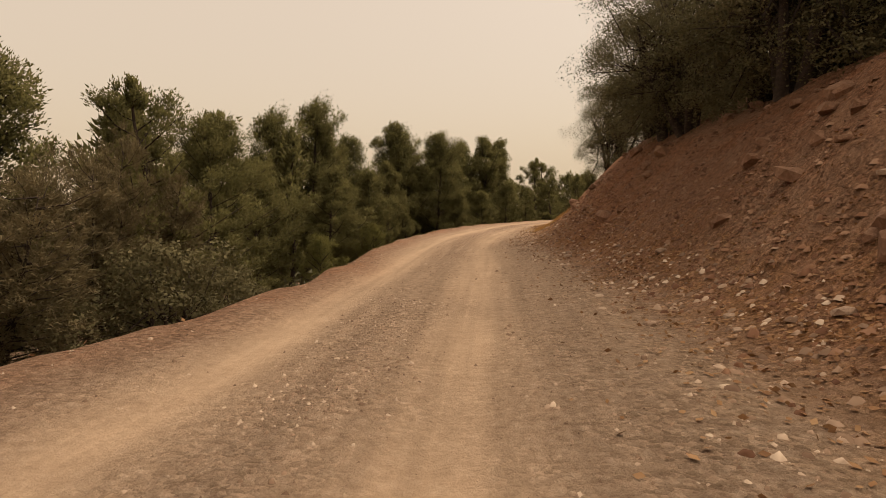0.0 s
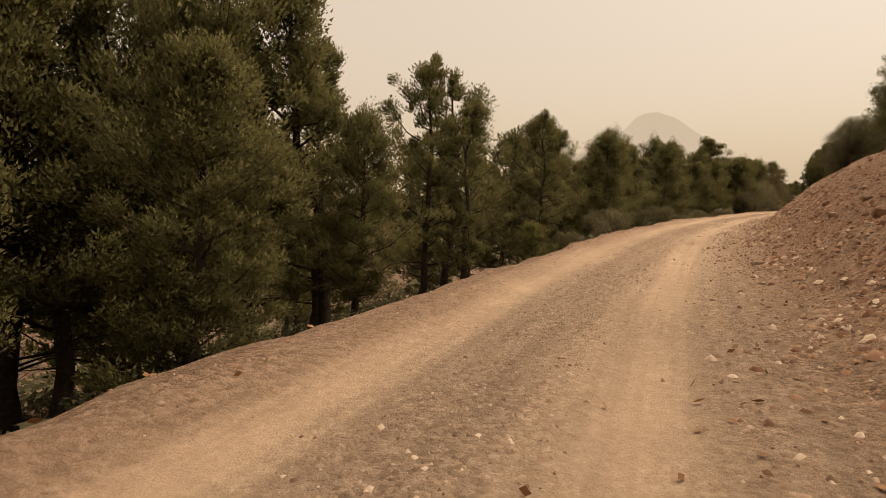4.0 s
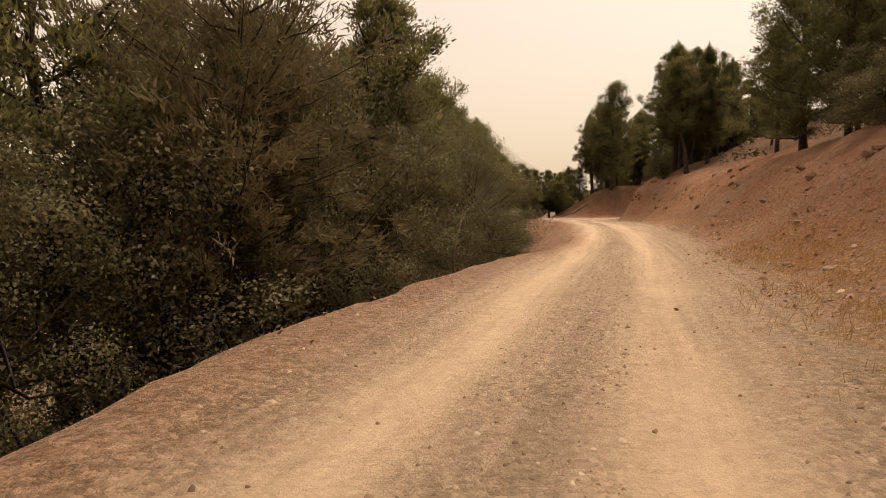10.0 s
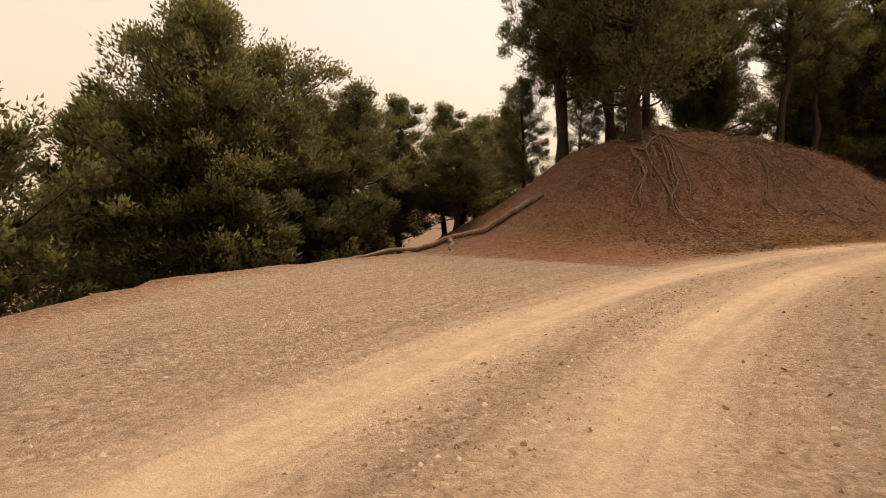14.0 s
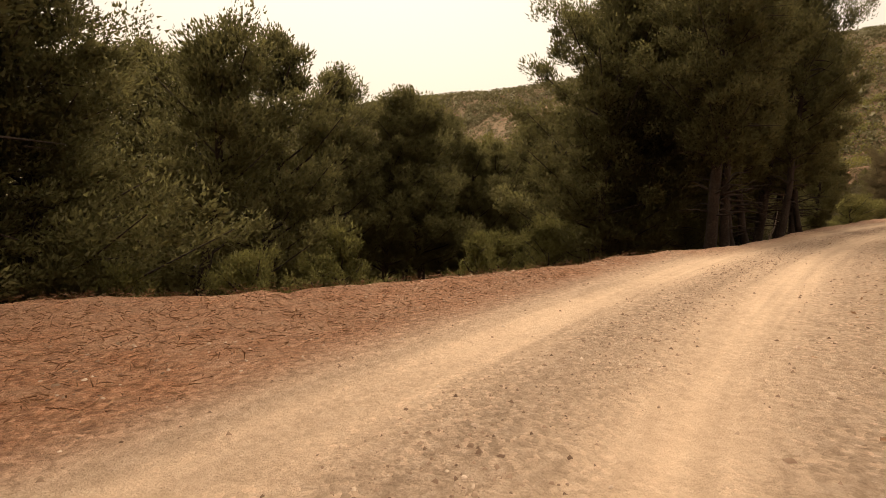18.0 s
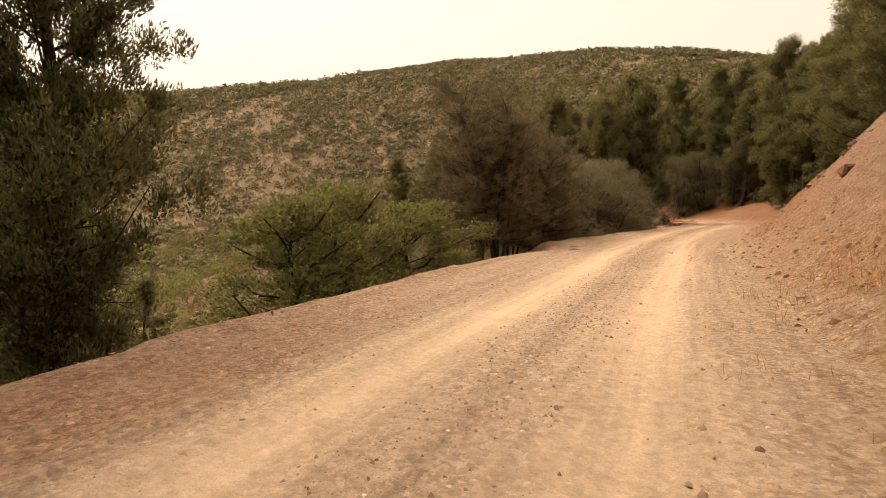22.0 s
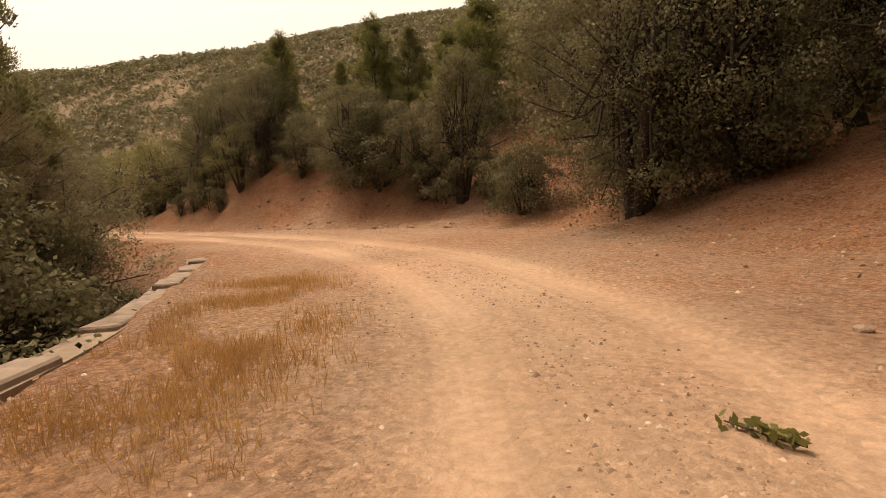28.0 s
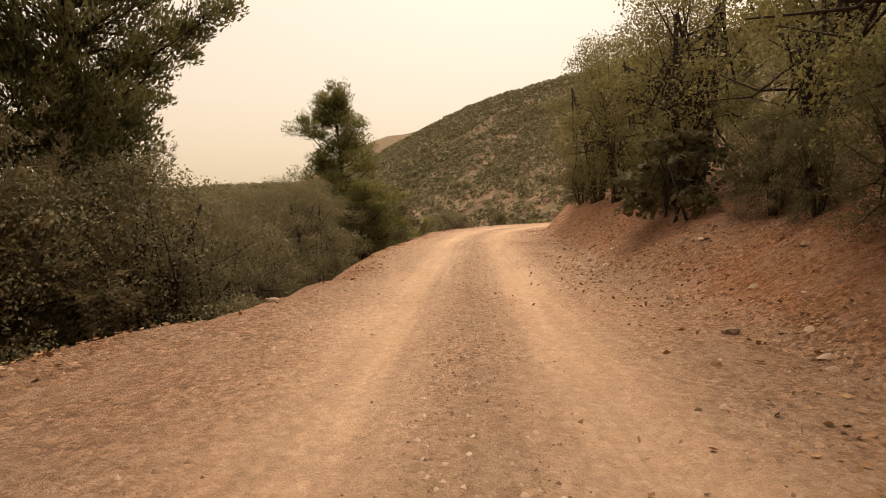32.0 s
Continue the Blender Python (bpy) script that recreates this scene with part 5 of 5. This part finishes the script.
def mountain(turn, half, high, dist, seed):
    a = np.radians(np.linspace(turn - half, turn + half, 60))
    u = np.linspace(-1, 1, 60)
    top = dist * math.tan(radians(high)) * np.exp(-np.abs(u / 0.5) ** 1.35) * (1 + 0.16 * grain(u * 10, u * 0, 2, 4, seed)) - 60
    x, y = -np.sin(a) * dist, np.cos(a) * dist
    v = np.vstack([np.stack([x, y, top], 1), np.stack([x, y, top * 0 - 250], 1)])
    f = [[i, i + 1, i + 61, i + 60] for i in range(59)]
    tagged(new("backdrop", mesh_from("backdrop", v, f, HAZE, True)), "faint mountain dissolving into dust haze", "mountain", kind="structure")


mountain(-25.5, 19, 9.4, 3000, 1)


# ---- stones, gravel, litter ----
def rock_mesh(seed, flat=0.6):
    rng = np.random.default_rng(seed)
    bm = bmesh.new()
    bmesh.ops.create_icosphere(bm, subdivisions=1, radius=1.0)
    for p in bm.verts:
        p.co *= rng.uniform(0.72, 1.12)
        p.co.x *= 1.25
        p.co.z = max(-0.45, p.co.z) * flat
    for _ in range(3):
        n = Vector(rng.normal(size=3)).normalized()
        bmesh.ops.bisect_plane(bm, geom=bm.verts[:] + bm.edges[:] + bm.faces[:], plane_co=n * rng.uniform(0.55, 0.8), plane_no=n, clear_outer=True)
        bmesh.ops.holes_fill(bm, edges=bm.edges[:], sides=0)
    me = bpy.data.meshes.new("stone")
    bm.to_mesh(me)
    bm.free()
    me.materials.append(STONE)
    return me


ROCKS = [rock_mesh(200 + i, f) for i, f in enumerate((0.55, 0.7, 0.45, 0.8, 0.6, 0.5))]


def stone(s, d, size, seed, label="angular pale brown stone lying on the dirt", group="loose stones"):
    rng = random.Random(seed)
    x, y, z = spot(s, d)
    ob = tagged(new("stone", ROCKS[rng.randrange(6)]), label, "stone", group)
    ob.matrix_basis = pose(x, y, z + 0.08 * size, rng.uniform(-15, 15), rng.uniform(-15, 15), rng.uniform(0, 360)) @ Matrix.Scale(0.68 * size, 4)
    return ob


rng = random.Random(17)
for s, d, k in ((5.0, 1.35, .11), (5.0, 2.0, .10), (4.6, 1.9, .08), (9.3, 1.5, .07), (4.1, 2.4, .14), (73.2, -0.4, .09), (76.5, 0.5, .07), (74.5, -2.0, .08), (80, -2.3, .1), (81, -2.3, .11),
                (106.3, -2.5, .14), (112.5, -2.2, .22), (113.2, -2.4, .14), (107.5, -2.3, .1), (186.5, 2.2, .13), (185, 1.9, .1), (184.5, 1.4, .09), (188, 1.2, .1), (193, 1.0, .08),
                (343.2, 4.2, .20), (344.6, 3.9, .17), (342.2, 4.6, .18), (345.4, 3.6, .12), (343.9, 3.6, .17), (341.6, 4.3, .16), (346.2, 3.3, .16), (350.3, 2.1, .08), (351.5, 1.9, .10), (352.2, 1.6, .07), (355.4, 2.0, .09), (356.2, 1.7, .07), (335.5, 5.2, .2), (337, 4.9, .24),
                (338.5, 4.4, .18), (365.5, -2.2, .12), (364, 2.0, .1), (322.5, 2.2, .09), (121, 1.7, .12), (133, 1.9, .16), (140, 2.3, .18), (146, 2.4, .14), (119.5, -2.1, .12)):
    stone(s, d, k, rng.randrange(10 ** 6))
for s0, s1, n, d0, d1, k0, k1 in ((4, 30, 26, 1.4, 3.6, .05, .14), (30, 62, 42, 0.9, 3.0, .05, .16), (62, 110, 42, 1.0, 3.2, .05, .15), (110, 170, 34, 1.4, 4.4, .05, .14),
                                  (170, 200, 20, 1.0, 3.6, .05, .12), (240, 300, 26, 1.2, 3.4, .04, .11), (308, 340, 26, 3.2, 9.0, .05, .13), (340, 362, 48, 1.8, 4.4, .03, .09), (2, 400, 30, -2.2, 0.6, .02, .04)):
    for _ in range(n):
        stone(rng.uniform(s0, s1), rng.uniform(d0, d1), rng.uniform(k0, k1), rng.randrange(10 ** 6))

# rock standing out of the cut bank
BANK_ROCK = plain_material("bank_rock", (0.13, 0.066, 0.038), (0.24, 0.13, 0.078), (0.37, 0.24, 0.165), 5, 0.9, 0.03, 0.25)
CRAGS = [me.copy() for me in ROCKS]
for me in CRAGS:
    me.materials.clear()
    me.materials.append(BANK_ROCK)
    me.name = "rock"
for s0, s1, count, u0, u1, k0, k1 in ((3.5, 9, 26, 0.3, 0.85, .09, .24), (11, 24, 22, 0.3, 0.9, .1, .3), (26, 60, 16, 0.3, 0.9, .1, .26), (183, 199, 18, 0.3, 0.95, .12, .32), (340, 349, 16, 0.3, 0.9, .08, .18), (106, 168, 46, 0.35, 0.95, .1, .28), (168, 186, 16, 0.35, 0.95, .1, .28), (244, 296, 24, 0.35, 0.95, .08, .22)):
    for _ in range(count):
        s = rng.uniform(s0, s1)
        x, y, z = spot(s, float(right_foot(s)) + rng.uniform(u0, u1) * float(bank_run(s)))
        k = rng.uniform(k0, k1)
        crag = tagged(new("rock", CRAGS[rng.randrange(6)]), "weathered red-brown rock jutting from the cut bank", "rock", "rocks in the bank")
        crag.matrix_basis = pose(x, y, z, rng.uniform(-35, 35), rng.uniform(-35, 35), rng.uniform(0, 360)) @ Matrix.Diagonal((k, 0.8 * k, 1.2 * k, 1))

PEBBLE = pebble_material("gravel_stone", (0.14, 0.085, 0.055), (0.31, 0.205, 0.138), (0.58, 0.45, 0.34))
CHIP = np.array([(-0.9, -0.7, -0.35), (0.9, -0.75, -0.35), (0.95, 0.7, -0.35), (-0.8, 0.75, -0.35), (-0.35, -0.3, 0.5), (0.5, -0.1, 0.42), (-0.1, 0.45, 0.34)])
CHIP_F = np.array([(0, 1, 4), (1, 5, 4), (1, 2, 5), (2, 6, 5), (2, 3, 6), (3, 4, 6), (3, 0, 4), (4, 5, 6)])
GRIT = np.array([(-0.9, -0.6, -0.3), (0.9, -0.7, -0.3), (0.1, 0.9, -0.3), (0.05, 0.0, 0.6)])
GRIT_F = np.array([(0, 1, 3), (1, 2, 3), (2, 0, 3)])


RED_PEBBLE = pebble_material("red_rubble", (0.10, 0.045, 0.025), (0.20, 0.10, 0.056), (0.34, 0.21, 0.135))


def gravel(name, label, s, d, size, seed, mat=PEBBLE, form=CHIP, faces=CHIP_F):
    rng = np.random.default_rng(seed)
    x, y = plan_place(s, d)
    s2, d2 = plan_sd(x, y)
    z = surface(s2, d2, x, y)
    n, e = len(x), len(form)
    a = rng.uniform(0, 6.28, n)
    k = form * rng.uniform(0.6, 1.25, (n, 1, 3)) * rng.uniform(0.65, 1.25, (n, e, 3)) * size[:, None, None]
    v = np.stack([x[:, None] + k[:, :, 0] * np.cos(a)[:, None] - k[:, :, 1] * np.sin(a)[:, None],
                  y[:, None] + k[:, :, 0] * np.sin(a)[:, None] + k[:, :, 1] * np.cos(a)[:, None], z[:, None] + k[:, :, 2] + 0.02 * size[:, None]], 2).reshape(-1, 3)
    f = (faces + e * np.arange(n)[:, None, None]).reshape(-1, 3)
    tagged(new(name, mesh_from(name, v, f, mat)), label, "gravel", kind="stuff")


g = np.random.default_rng(23)
n = 110000
s = g.uniform(-4, 396, n)
d = g.uniform(-4.5, 4.5, n)
m = track_mid(s)
keep = (d > left_edge(s) + 0.1) & (d < right_foot(s) + 0.8)
rut = np.exp(-((np.abs(d - m) - 0.74) / 0.33) ** 2)
keep &= g.uniform(0, 1, n) > 0.93 * rut
px, py = plan_place(s, d)
keep &= grain(px, py, 1.3, 2, 41) + g.uniform(-0.5, 0.9, n) > 0
s, d = s[keep], d[keep]
gravel("gravel", "loose gravel between and beside the wheel ruts", s, d, 0.007 + 0.022 * g.uniform(0, 1, len(s)) ** 3, 1)
n = 330000
s = g.uniform(-3, 394, n)
d = np.where(g.uniform(0, 1, n) < 0.5, track_mid(s) + g.normal(0, 0.30, n), g.uniform(-4.2, 3.0, n))
m = track_mid(s)
px, py = plan_place(s, d)
keep = (d > left_edge(s) + 0.05) & (d < right_foot(s) + 0.9)
keep &= g.uniform(0, 1, n) > 0.97 * np.exp(-((np.abs(d - m) - 0.74) / 0.34) ** 2)
keep &= grain(px, py, 1.7, 3, 43) + g.uniform(-0.35, 0.75, n) > 0.1
s, d = s[keep], d[keep]
gravel("grit", "fine grit and small stones strewn over the track", s, d, 0.006 + 0.020 * g.uniform(0, 1, len(s)) ** 2.5, 5, PEBBLE, GRIT, GRIT_F)
n = 95000
s = np.where(g.uniform(0, 1, n) < 0.45, g.uniform(-4, 120, n), g.uniform(-4, 396, n))
d = right_foot(s) + g.normal(1.0, 1.0, n)
px, py = plan_place(s, d)
keep = (d > right_foot(s) - 0.7) & (grain(px, py, 1.6, 3, 42) + g.uniform(-0.2, 0.35, n) > along(s, (0, -.1), (60, -.15), (110, 0.05), (200, 0.2), (300, 0.15), (340, -.1), (400, 0.05)))
s, d = s[keep], d[keep]
size = 0.010 + 0.050 * g.uniform(0, 1, len(s)) ** 3
pale = g.uniform(0, 1, len(s)) > 0.25 + 0.75 * ease((d - right_foot(s) - 0.2) / 1.2)
gravel("talus", "broken stone chips fallen at the foot of the bank", s[pale], d[pale], size[pale], 2)
gravel("talus", "red-brown stone chips lying on the bank's face", s[~pale], d[~pale], 0.9 * size[~pale], 7, RED_PEBBLE)
n = 18000
s = np.where(g.uniform(0, 1, n) < 0.4, g.uniform(-4, 70, n), g.uniform(-4, 396, n))
d = right_foot(s) + g.uniform(0.6, 1.0, n) * bank_run(s) * g.uniform(0, 1.3, n)
gravel("bank_rubble", "stones set in the face of the cut bank", s, d, 0.016 + 0.055 * g.uniform(0, 1, n) ** 4, 3, RED_PEBBLE)
n = 26000
s, d = g.uniform(196, 218, n), g.uniform(-8, -2.4, n)
ok = g.uniform(0, 1, n) < ease((mound(s) - 0.03) / 0.5) * ease((-2.2 - d) / 1.0)
s, d = s[ok], d[ok]
n = len(s)
gravel("mound_rubble", "small stones and crumbs on the mound's face", s, d, 0.011 + 0.04 * g.uniform(0, 1, n) ** 3, 4, RED_PEBBLE)

# fallen leaves and bark along the verges
LITTER = leaf_material("fallen_leaves", (0.15, 0.07, 0.03), (0.31, 0.165, 0.072), (0.50, 0.32, 0.17), 0.1)
n = 16000
s = g.uniform(-2, 392, n)
d = np.where(g.uniform(0, 1, n) < 0.85, right_foot(s) + g.normal(0.8, 0.8, n), left_edge(s) + g.uniform(-0.4, 0.4, n))
px, py = plan_place(s, d)
ok = grain(px, py, 3.0, 3, 51) + g.uniform(-0.4, 0.4, n) > 0.0
px, py = px[ok], py[ok]
s2, d2 = plan_sd(px, py)
v, f = leaves(np.random.default_rng(2), np.stack([px, py, surface(s2, d2, px, py) + 0.015], 1), 0.05, 0.25)
tagged(new("leaf_litter", mesh_from("leaf_litter", v, f, LITTER)), "dry curled leaves strewn along the verge", "leaves", kind="stuff")


end_g = np.random.default_rng(67)
n = 15000
s = end_g.uniform(338, 396, n)
d = np.where(end_g.uniform(0, 1, n) < 0.62, right_foot(s) + end_g.normal(0.1, 0.7, n), left_edge(s) + np.abs(end_g.normal(0.1, 0.3, n)))
px, py = plan_place(s, d)
ok = grain(px, py, 1.8, 3, 53) + end_g.uniform(-0.4, 0.5, n) > 0.05
px, py = px[ok], py[ok]
s2, d2 = plan_sd(px, py)
v, f = leaves(end_g, np.stack([px, py, surface(s2, d2, px, py) + 0.012], 1), 0.045, 0.25)
tagged(new("leaf_litter", mesh_from("leaf_litter", v, f, LITTER)), "brown oak leaves drifted along both verges", "leaves", kind="stuff")
LITTER_MORE = np.random.default_rng(61)
n = 30000
s = np.concatenate([LITTER_MORE.uniform(-1, 34, 2 * n // 3), LITTER_MORE.uniform(34, 110, n // 3)])
d = right_foot(s) + LITTER_MORE.normal(0.9, 0.75, n)
px, py = plan_place(s, d)
ok = grain(px, py, 2.0, 3, 52) + LITTER_MORE.uniform(-0.4, 0.6, n) > 0.0
px, py = px[ok], py[ok]
s2, d2 = plan_sd(px, py)
v, f = leaves(LITTER_MORE, np.stack([px, py, surface(s2, d2, px, py) + 0.012], 1), 0.045, 0.25)
tagged(new("leaf_litter", mesh_from("leaf_litter", v, f, LITTER)), "rust-coloured oak leaves fallen on the bank's foot", "leaves", kind="stuff")


# pine needles and broken twigs on the mound and the red verge after it
NEEDLE_LITTER = leaf_material("dead_needles", (0.10, 0.046, 0.021), (0.235, 0.12, 0.057), (0.40, 0.245, 0.14), 0.05)
n = 30000
ng = np.random.default_rng(71)
s = ng.uniform(197, 234, n)
d = np.where(s < 216, ng.uniform(-7.6, -2.6, n), ng.uniform(-6.5, -2.4, n))
px, py = plan_place(s, d)
ok = ng.uniform(0, 1, n) < np.where(s < 210, ease((mound(s) - 0.05) / 0.6), 1.0) * ease((-2.4 - d) / 0.8)
ok &= (d > left_edge(s) - 0.6) | (mound(s) > 0.1)
px, py = px[ok], py[ok]
s2, d2 = plan_sd(px, py)
at = np.stack([px, py, surface(s2, d2, px, py) + 0.012], 1)
flat = ng.normal(size=at.shape) * (1, 1, 0.25)
v, f = needles(ng, at, 3 * unit(flat), 0.085, 0.008, 2)
TWIG = leaf_material("twig_litter", (0.06, 0.03, 0.016), (0.21, 0.12, 0.062), (0.46, 0.31, 0.19), 0.02)
pick = (ng.uniform(0, 1, len(at)) < 0.9) & (s2 < 215) & (mound(s2) > 0.1)
tv, tf = needles(ng, at[pick] + (0, 0, 0.02), 3 * unit(flat[pick] + (0, 0, 0.15)), 0.17, 0.018, 2)
tagged(new("twig_litter", mesh_from("twig_litter", tv, tf, TWIG)), "pale broken twigs strewn over the mound's face", "twigs", kind="stuff")
tagged(new("needle_litter", mesh_from("needle_litter", v, f, NEEDLE_LITTER)), "dead pine needles and twigs over the red earth", "leaves", kind="stuff")


# dry grass
def grass(name, label, s, d, high, seed, mat=STRAW):
    rng = np.random.default_rng(seed)
    x, y = plan_place(s, d)
    s2, d2 = plan_sd(x, y)
    at = np.stack([x, y, surface(s2, d2, x, y) - 0.02], 1)
    v, f = needles(rng, at, np.repeat([[0, 0, 1.6]], len(at), 0), high, 0.007, 7)
    tagged(new(name, mesh_from(name, v, f, mat)), label, "grass", kind="stuff")


n = 9500
s, d = g.uniform(313, 327.5, n), g.normal(-2.0, 0.5, n)
px, py = plan_place(s, d)
ok = (d > -2.75) & (d < -0.9) & (1.5 * grain(px, py, 0.8, 2, 61) + g.uniform(-0.45, 0.55, n) > 0)
grass("dry_grass", "golden dry grass on the verge beside the wall", s[ok], d[ok], 0.10, 1)
n = 7000
s = np.concatenate([g.uniform(120, 152, n // 2), g.uniform(244, 268, n // 4), g.uniform(24, 36, n // 4), g.uniform(290, 306, n // 8)])
d = right_foot(s) + g.normal(0.5, 0.5, len(s))
px, py = plan_place(s, d)
ok = grain(px, py, 1.5, 2, 62) + g.uniform(-0.3, 0.5, len(s)) > 0.1
grass("dry_grass", "tufts of straw-coloured grass at the bank's foot", s[ok], d[ok], 0.12, 2)
n = 5000
s, d = g.uniform(204, 215, n), g.normal(-3.3, 0.5, n)
px, py = plan_place(s, d)
ok = grain(px, py, 1.5, 2, 63) + g.uniform(-0.3, 0.5, n) > 0.1
grass("dry_grass", "dry grass along the foot of the mound", s[ok], d[ok], 0.07, 3)


# sticks and fallen branches
def stick(s, d, turn, length, seed, label="dry bent stick lying on the dirt", forks=2, thick=0.011, lift=0.012):
    rng = np.random.default_rng(seed)
    x, y, z = spot(s, d)
    ob = thing("stick", label, "branch", "fallen sticks")
    ob.matrix_basis = pose(x, y, z)
    ca, sa = math.cos(radians(turn)), math.sin(radians(turn))
    u = np.linspace(-0.5, 0.5, 8) * length
    side = np.cumsum(rng.normal(0, 0.04 * length, 8))
    px, py = x + u * ca - side * sa, y + u * sa + side * ca
    s2, d2 = plan_sd(px, py)
    pz = surface(s2, d2, px, py) + lift
    line = np.stack([px, py, pz], 1) - (x, y, z)
    v, f = tube(line, np.linspace(thick, thick * 0.4, 8), 6)
    part("stem", mesh_from("stem", v, f, PALE_BARK, True), ob)
    for k in range(forks):
        i = 2 + 2 * k
        e = line[i] + (rng.normal(0, 0.2 * length), rng.normal(0, 0.2 * length), 0.05 + 0.04 * length)
        v, f = tube([line[i], 0.5 * (line[i] + e) + rng.normal(0, 0.01, 3), e], [thick * 0.6, thick * 0.4, thick * 0.2], 5)
        part("twig", mesh_from("twig", v, f, PALE_BARK, True), ob)
    return ob


for i, (s, d, a, k) in enumerate(((274.0, -2.95, 320, 0.8), (275.5, -3.27, 300, 0.35), (273.4, -0.44, 330, 0.3), (281, 2.0, 10, 0.7), (288, 2.6, 40, 0.9), (340.3, -4.6, 60, 1.6), (263, 3.0, 100, 0.9),
                                  (11, 2.6, 30, 0.5), (149.6, -3.2, 100, 1.3), (20, 3.0, 70, 0.6))):
    stick(s, d, a, k, 300 + i)
x, y, z = spot(321.25, 0.77)
sprig = thing("leafy_sprig", "small green broken twig lying on the track", "twig")
sprig.matrix_basis = pose(x, y, z, 0, 0, 20)
part("stem", mesh_from("stem", *tube([(-0.16, 0, .02), (0, 0.02, .03), (0.16, -0.02, .02)], [.006, .005, .003], 5), BARK, True), sprig)
gl = np.random.default_rng(8)
lv, lf = leaves(gl, np.stack([gl.uniform(-0.17, 0.17, 60), gl.normal(0, 0.025, 60), gl.uniform(0.01, 0.06, 60)], 1), 0.05)
part("foliage", mesh_from("foliage", lv, lf, PINE_YELLOW), sprig)

# pale dead trunk leaning beside the track
for i, (s, d, lean, h) in enumerate(((152.4, -4.6, 12, 2.6), (249.5, -6.4, 25, 3.4), (246.8, -7.2, 18, 3.0))):
    x, y, z = spot(s, d)
    dead = thing("dead_tree", "pale bare dead stem leaning among dark trees", "tree", "dead stems")
    dead.matrix_basis = pose(x, y, z - 0.1, lean, 0, 40 * i)
    line = [(0, 0, 0), (0.05, 0.1, h * 0.3), (-0.06, 0.05, h * 0.65), (0.1, 0.02, h)]
    part("trunk", mesh_from("trunk", *tube(line, [.06, .05, .04, .015], 7), PALE_BARK, True), dead)
    for k in range(3):
        p = np.array(line[1 + k % 2]) + (0, 0, 0.3 * k)
        e = p + (0.5 * math.cos(2.2 * k + i), 0.5 * math.sin(2.2 * k + i), 0.35)
        part("bough", mesh_from("bough", *tube([p, 0.5 * (p + e) + (0, 0, -0.04), e], [.02, .013, .005], 5), PALE_BARK, True), dead)


# ---- stone retaining wall on the outer side of the hollow's bend ----
def block(w, dpt, h, seed):
    rng = np.random.default_rng(seed)
    bm = bmesh.new()
    bmesh.ops.create_cube(bm, size=1.0)
    for p in bm.verts:
        p.co = Vector((p.co.x * w * rng.uniform(0.86, 1.0), p.co.y * dpt * rng.uniform(0.86, 1.0), p.co.z * h * rng.uniform(0.82, 1.0)))
    bmesh.ops.bevel(bm, geom=bm.edges[:], offset=0.02, segments=1, affect='EDGES')
    me = bpy.data.meshes.new("wall_stone")
    bm.to_mesh(me)
    bm.free()
    me.materials.append(WALLSTONE)
    return me


BLOCKS = [block(0.40 + 0.05 * (i % 4), 0.26, 0.21, 400 + i) for i in range(6)]
SLABS = [block(0.85 + 0.12 * i, 0.36, 0.09, 420 + i) for i in range(3)]
wall = thing("retaining_wall", "low dry-stone retaining wall with pale flat coping", "wall")
W_S = np.arange(307.6, 333.8, 0.4)


def wall_line(s):
    return along(s, (307, -3.05), (325, -3.2), (328.5, -3.1), (334, -2.45))


inner, outer = plan_place(W_S, wall_line(W_S) + 0.10), plan_place(W_S, wall_line(W_S) - 0.20)
ring = [np.stack([*q, np.full(len(W_S), z)], 1) for q, z in ((inner, -1.7), (inner, -0.01), (outer, -0.01), (outer, -1.7))]
cv = np.stack(ring, 1).reshape(-1, 3)
cf = [[4 * i + k, 4 * i + 4 + k, 4 * i + 4 + (k + 1) % 4, 4 * i + (k + 1) % 4] for i in range(len(W_S) - 1) for k in range(4)] + [[0, 1, 2, 3], [4 * len(W_S) - k for k in (1, 2, 3, 4)]]
part("core", mesh_from("core", cv, cf, MORTAR), wall, "earth and mortar core")
brng = random.Random(31)


def on_wall(name, me, s, d, z, turn_extra=0.0, tilt=0.0):
    a, b = plan_place(np.array([s - 0.1, s + 0.1]), np.array([d, d]))
    turn = math.degrees(math.atan2(b[1] - b[0], a[1] - a[0])) + turn_extra
    ob = part(name, me, wall)
    ob.matrix_basis = pose(a.mean(), b.mean(), z, tilt, brng.uniform(-2, 2), turn)


for course in range(7):
    s = 307.8 + 0.21 * (course % 2)
    while s < 333.8:
        if course < 4 or s < 311 or s > 330:
            on_wall("wall_stone", BLOCKS[brng.randrange(6)], s, wall_line(s) - 0.22 + brng.uniform(-0.03, 0.03), -0.13 - 0.225 * course, brng.uniform(-3, 3))
        s += 0.47
for course in range(5):
    for k in (-0.18, 0.16):
        on_wall("wall_stone", BLOCKS[brng.randrange(4)], 307.5, -3.05 + k, -0.13 - 0.225 * course, 90 + brng.uniform(-4, 4))
s = 307.9
while s < 333.5:
    k = brng.randrange(3)
    if brng.random() > 0.5:
        on_wall("coping_slab", SLABS[k], s, wall_line(s) - 0.10, 0.0 + brng.uniform(-0.02, 0.015), brng.uniform(-3, 3))
    s += 0.97 + 0.12 * k
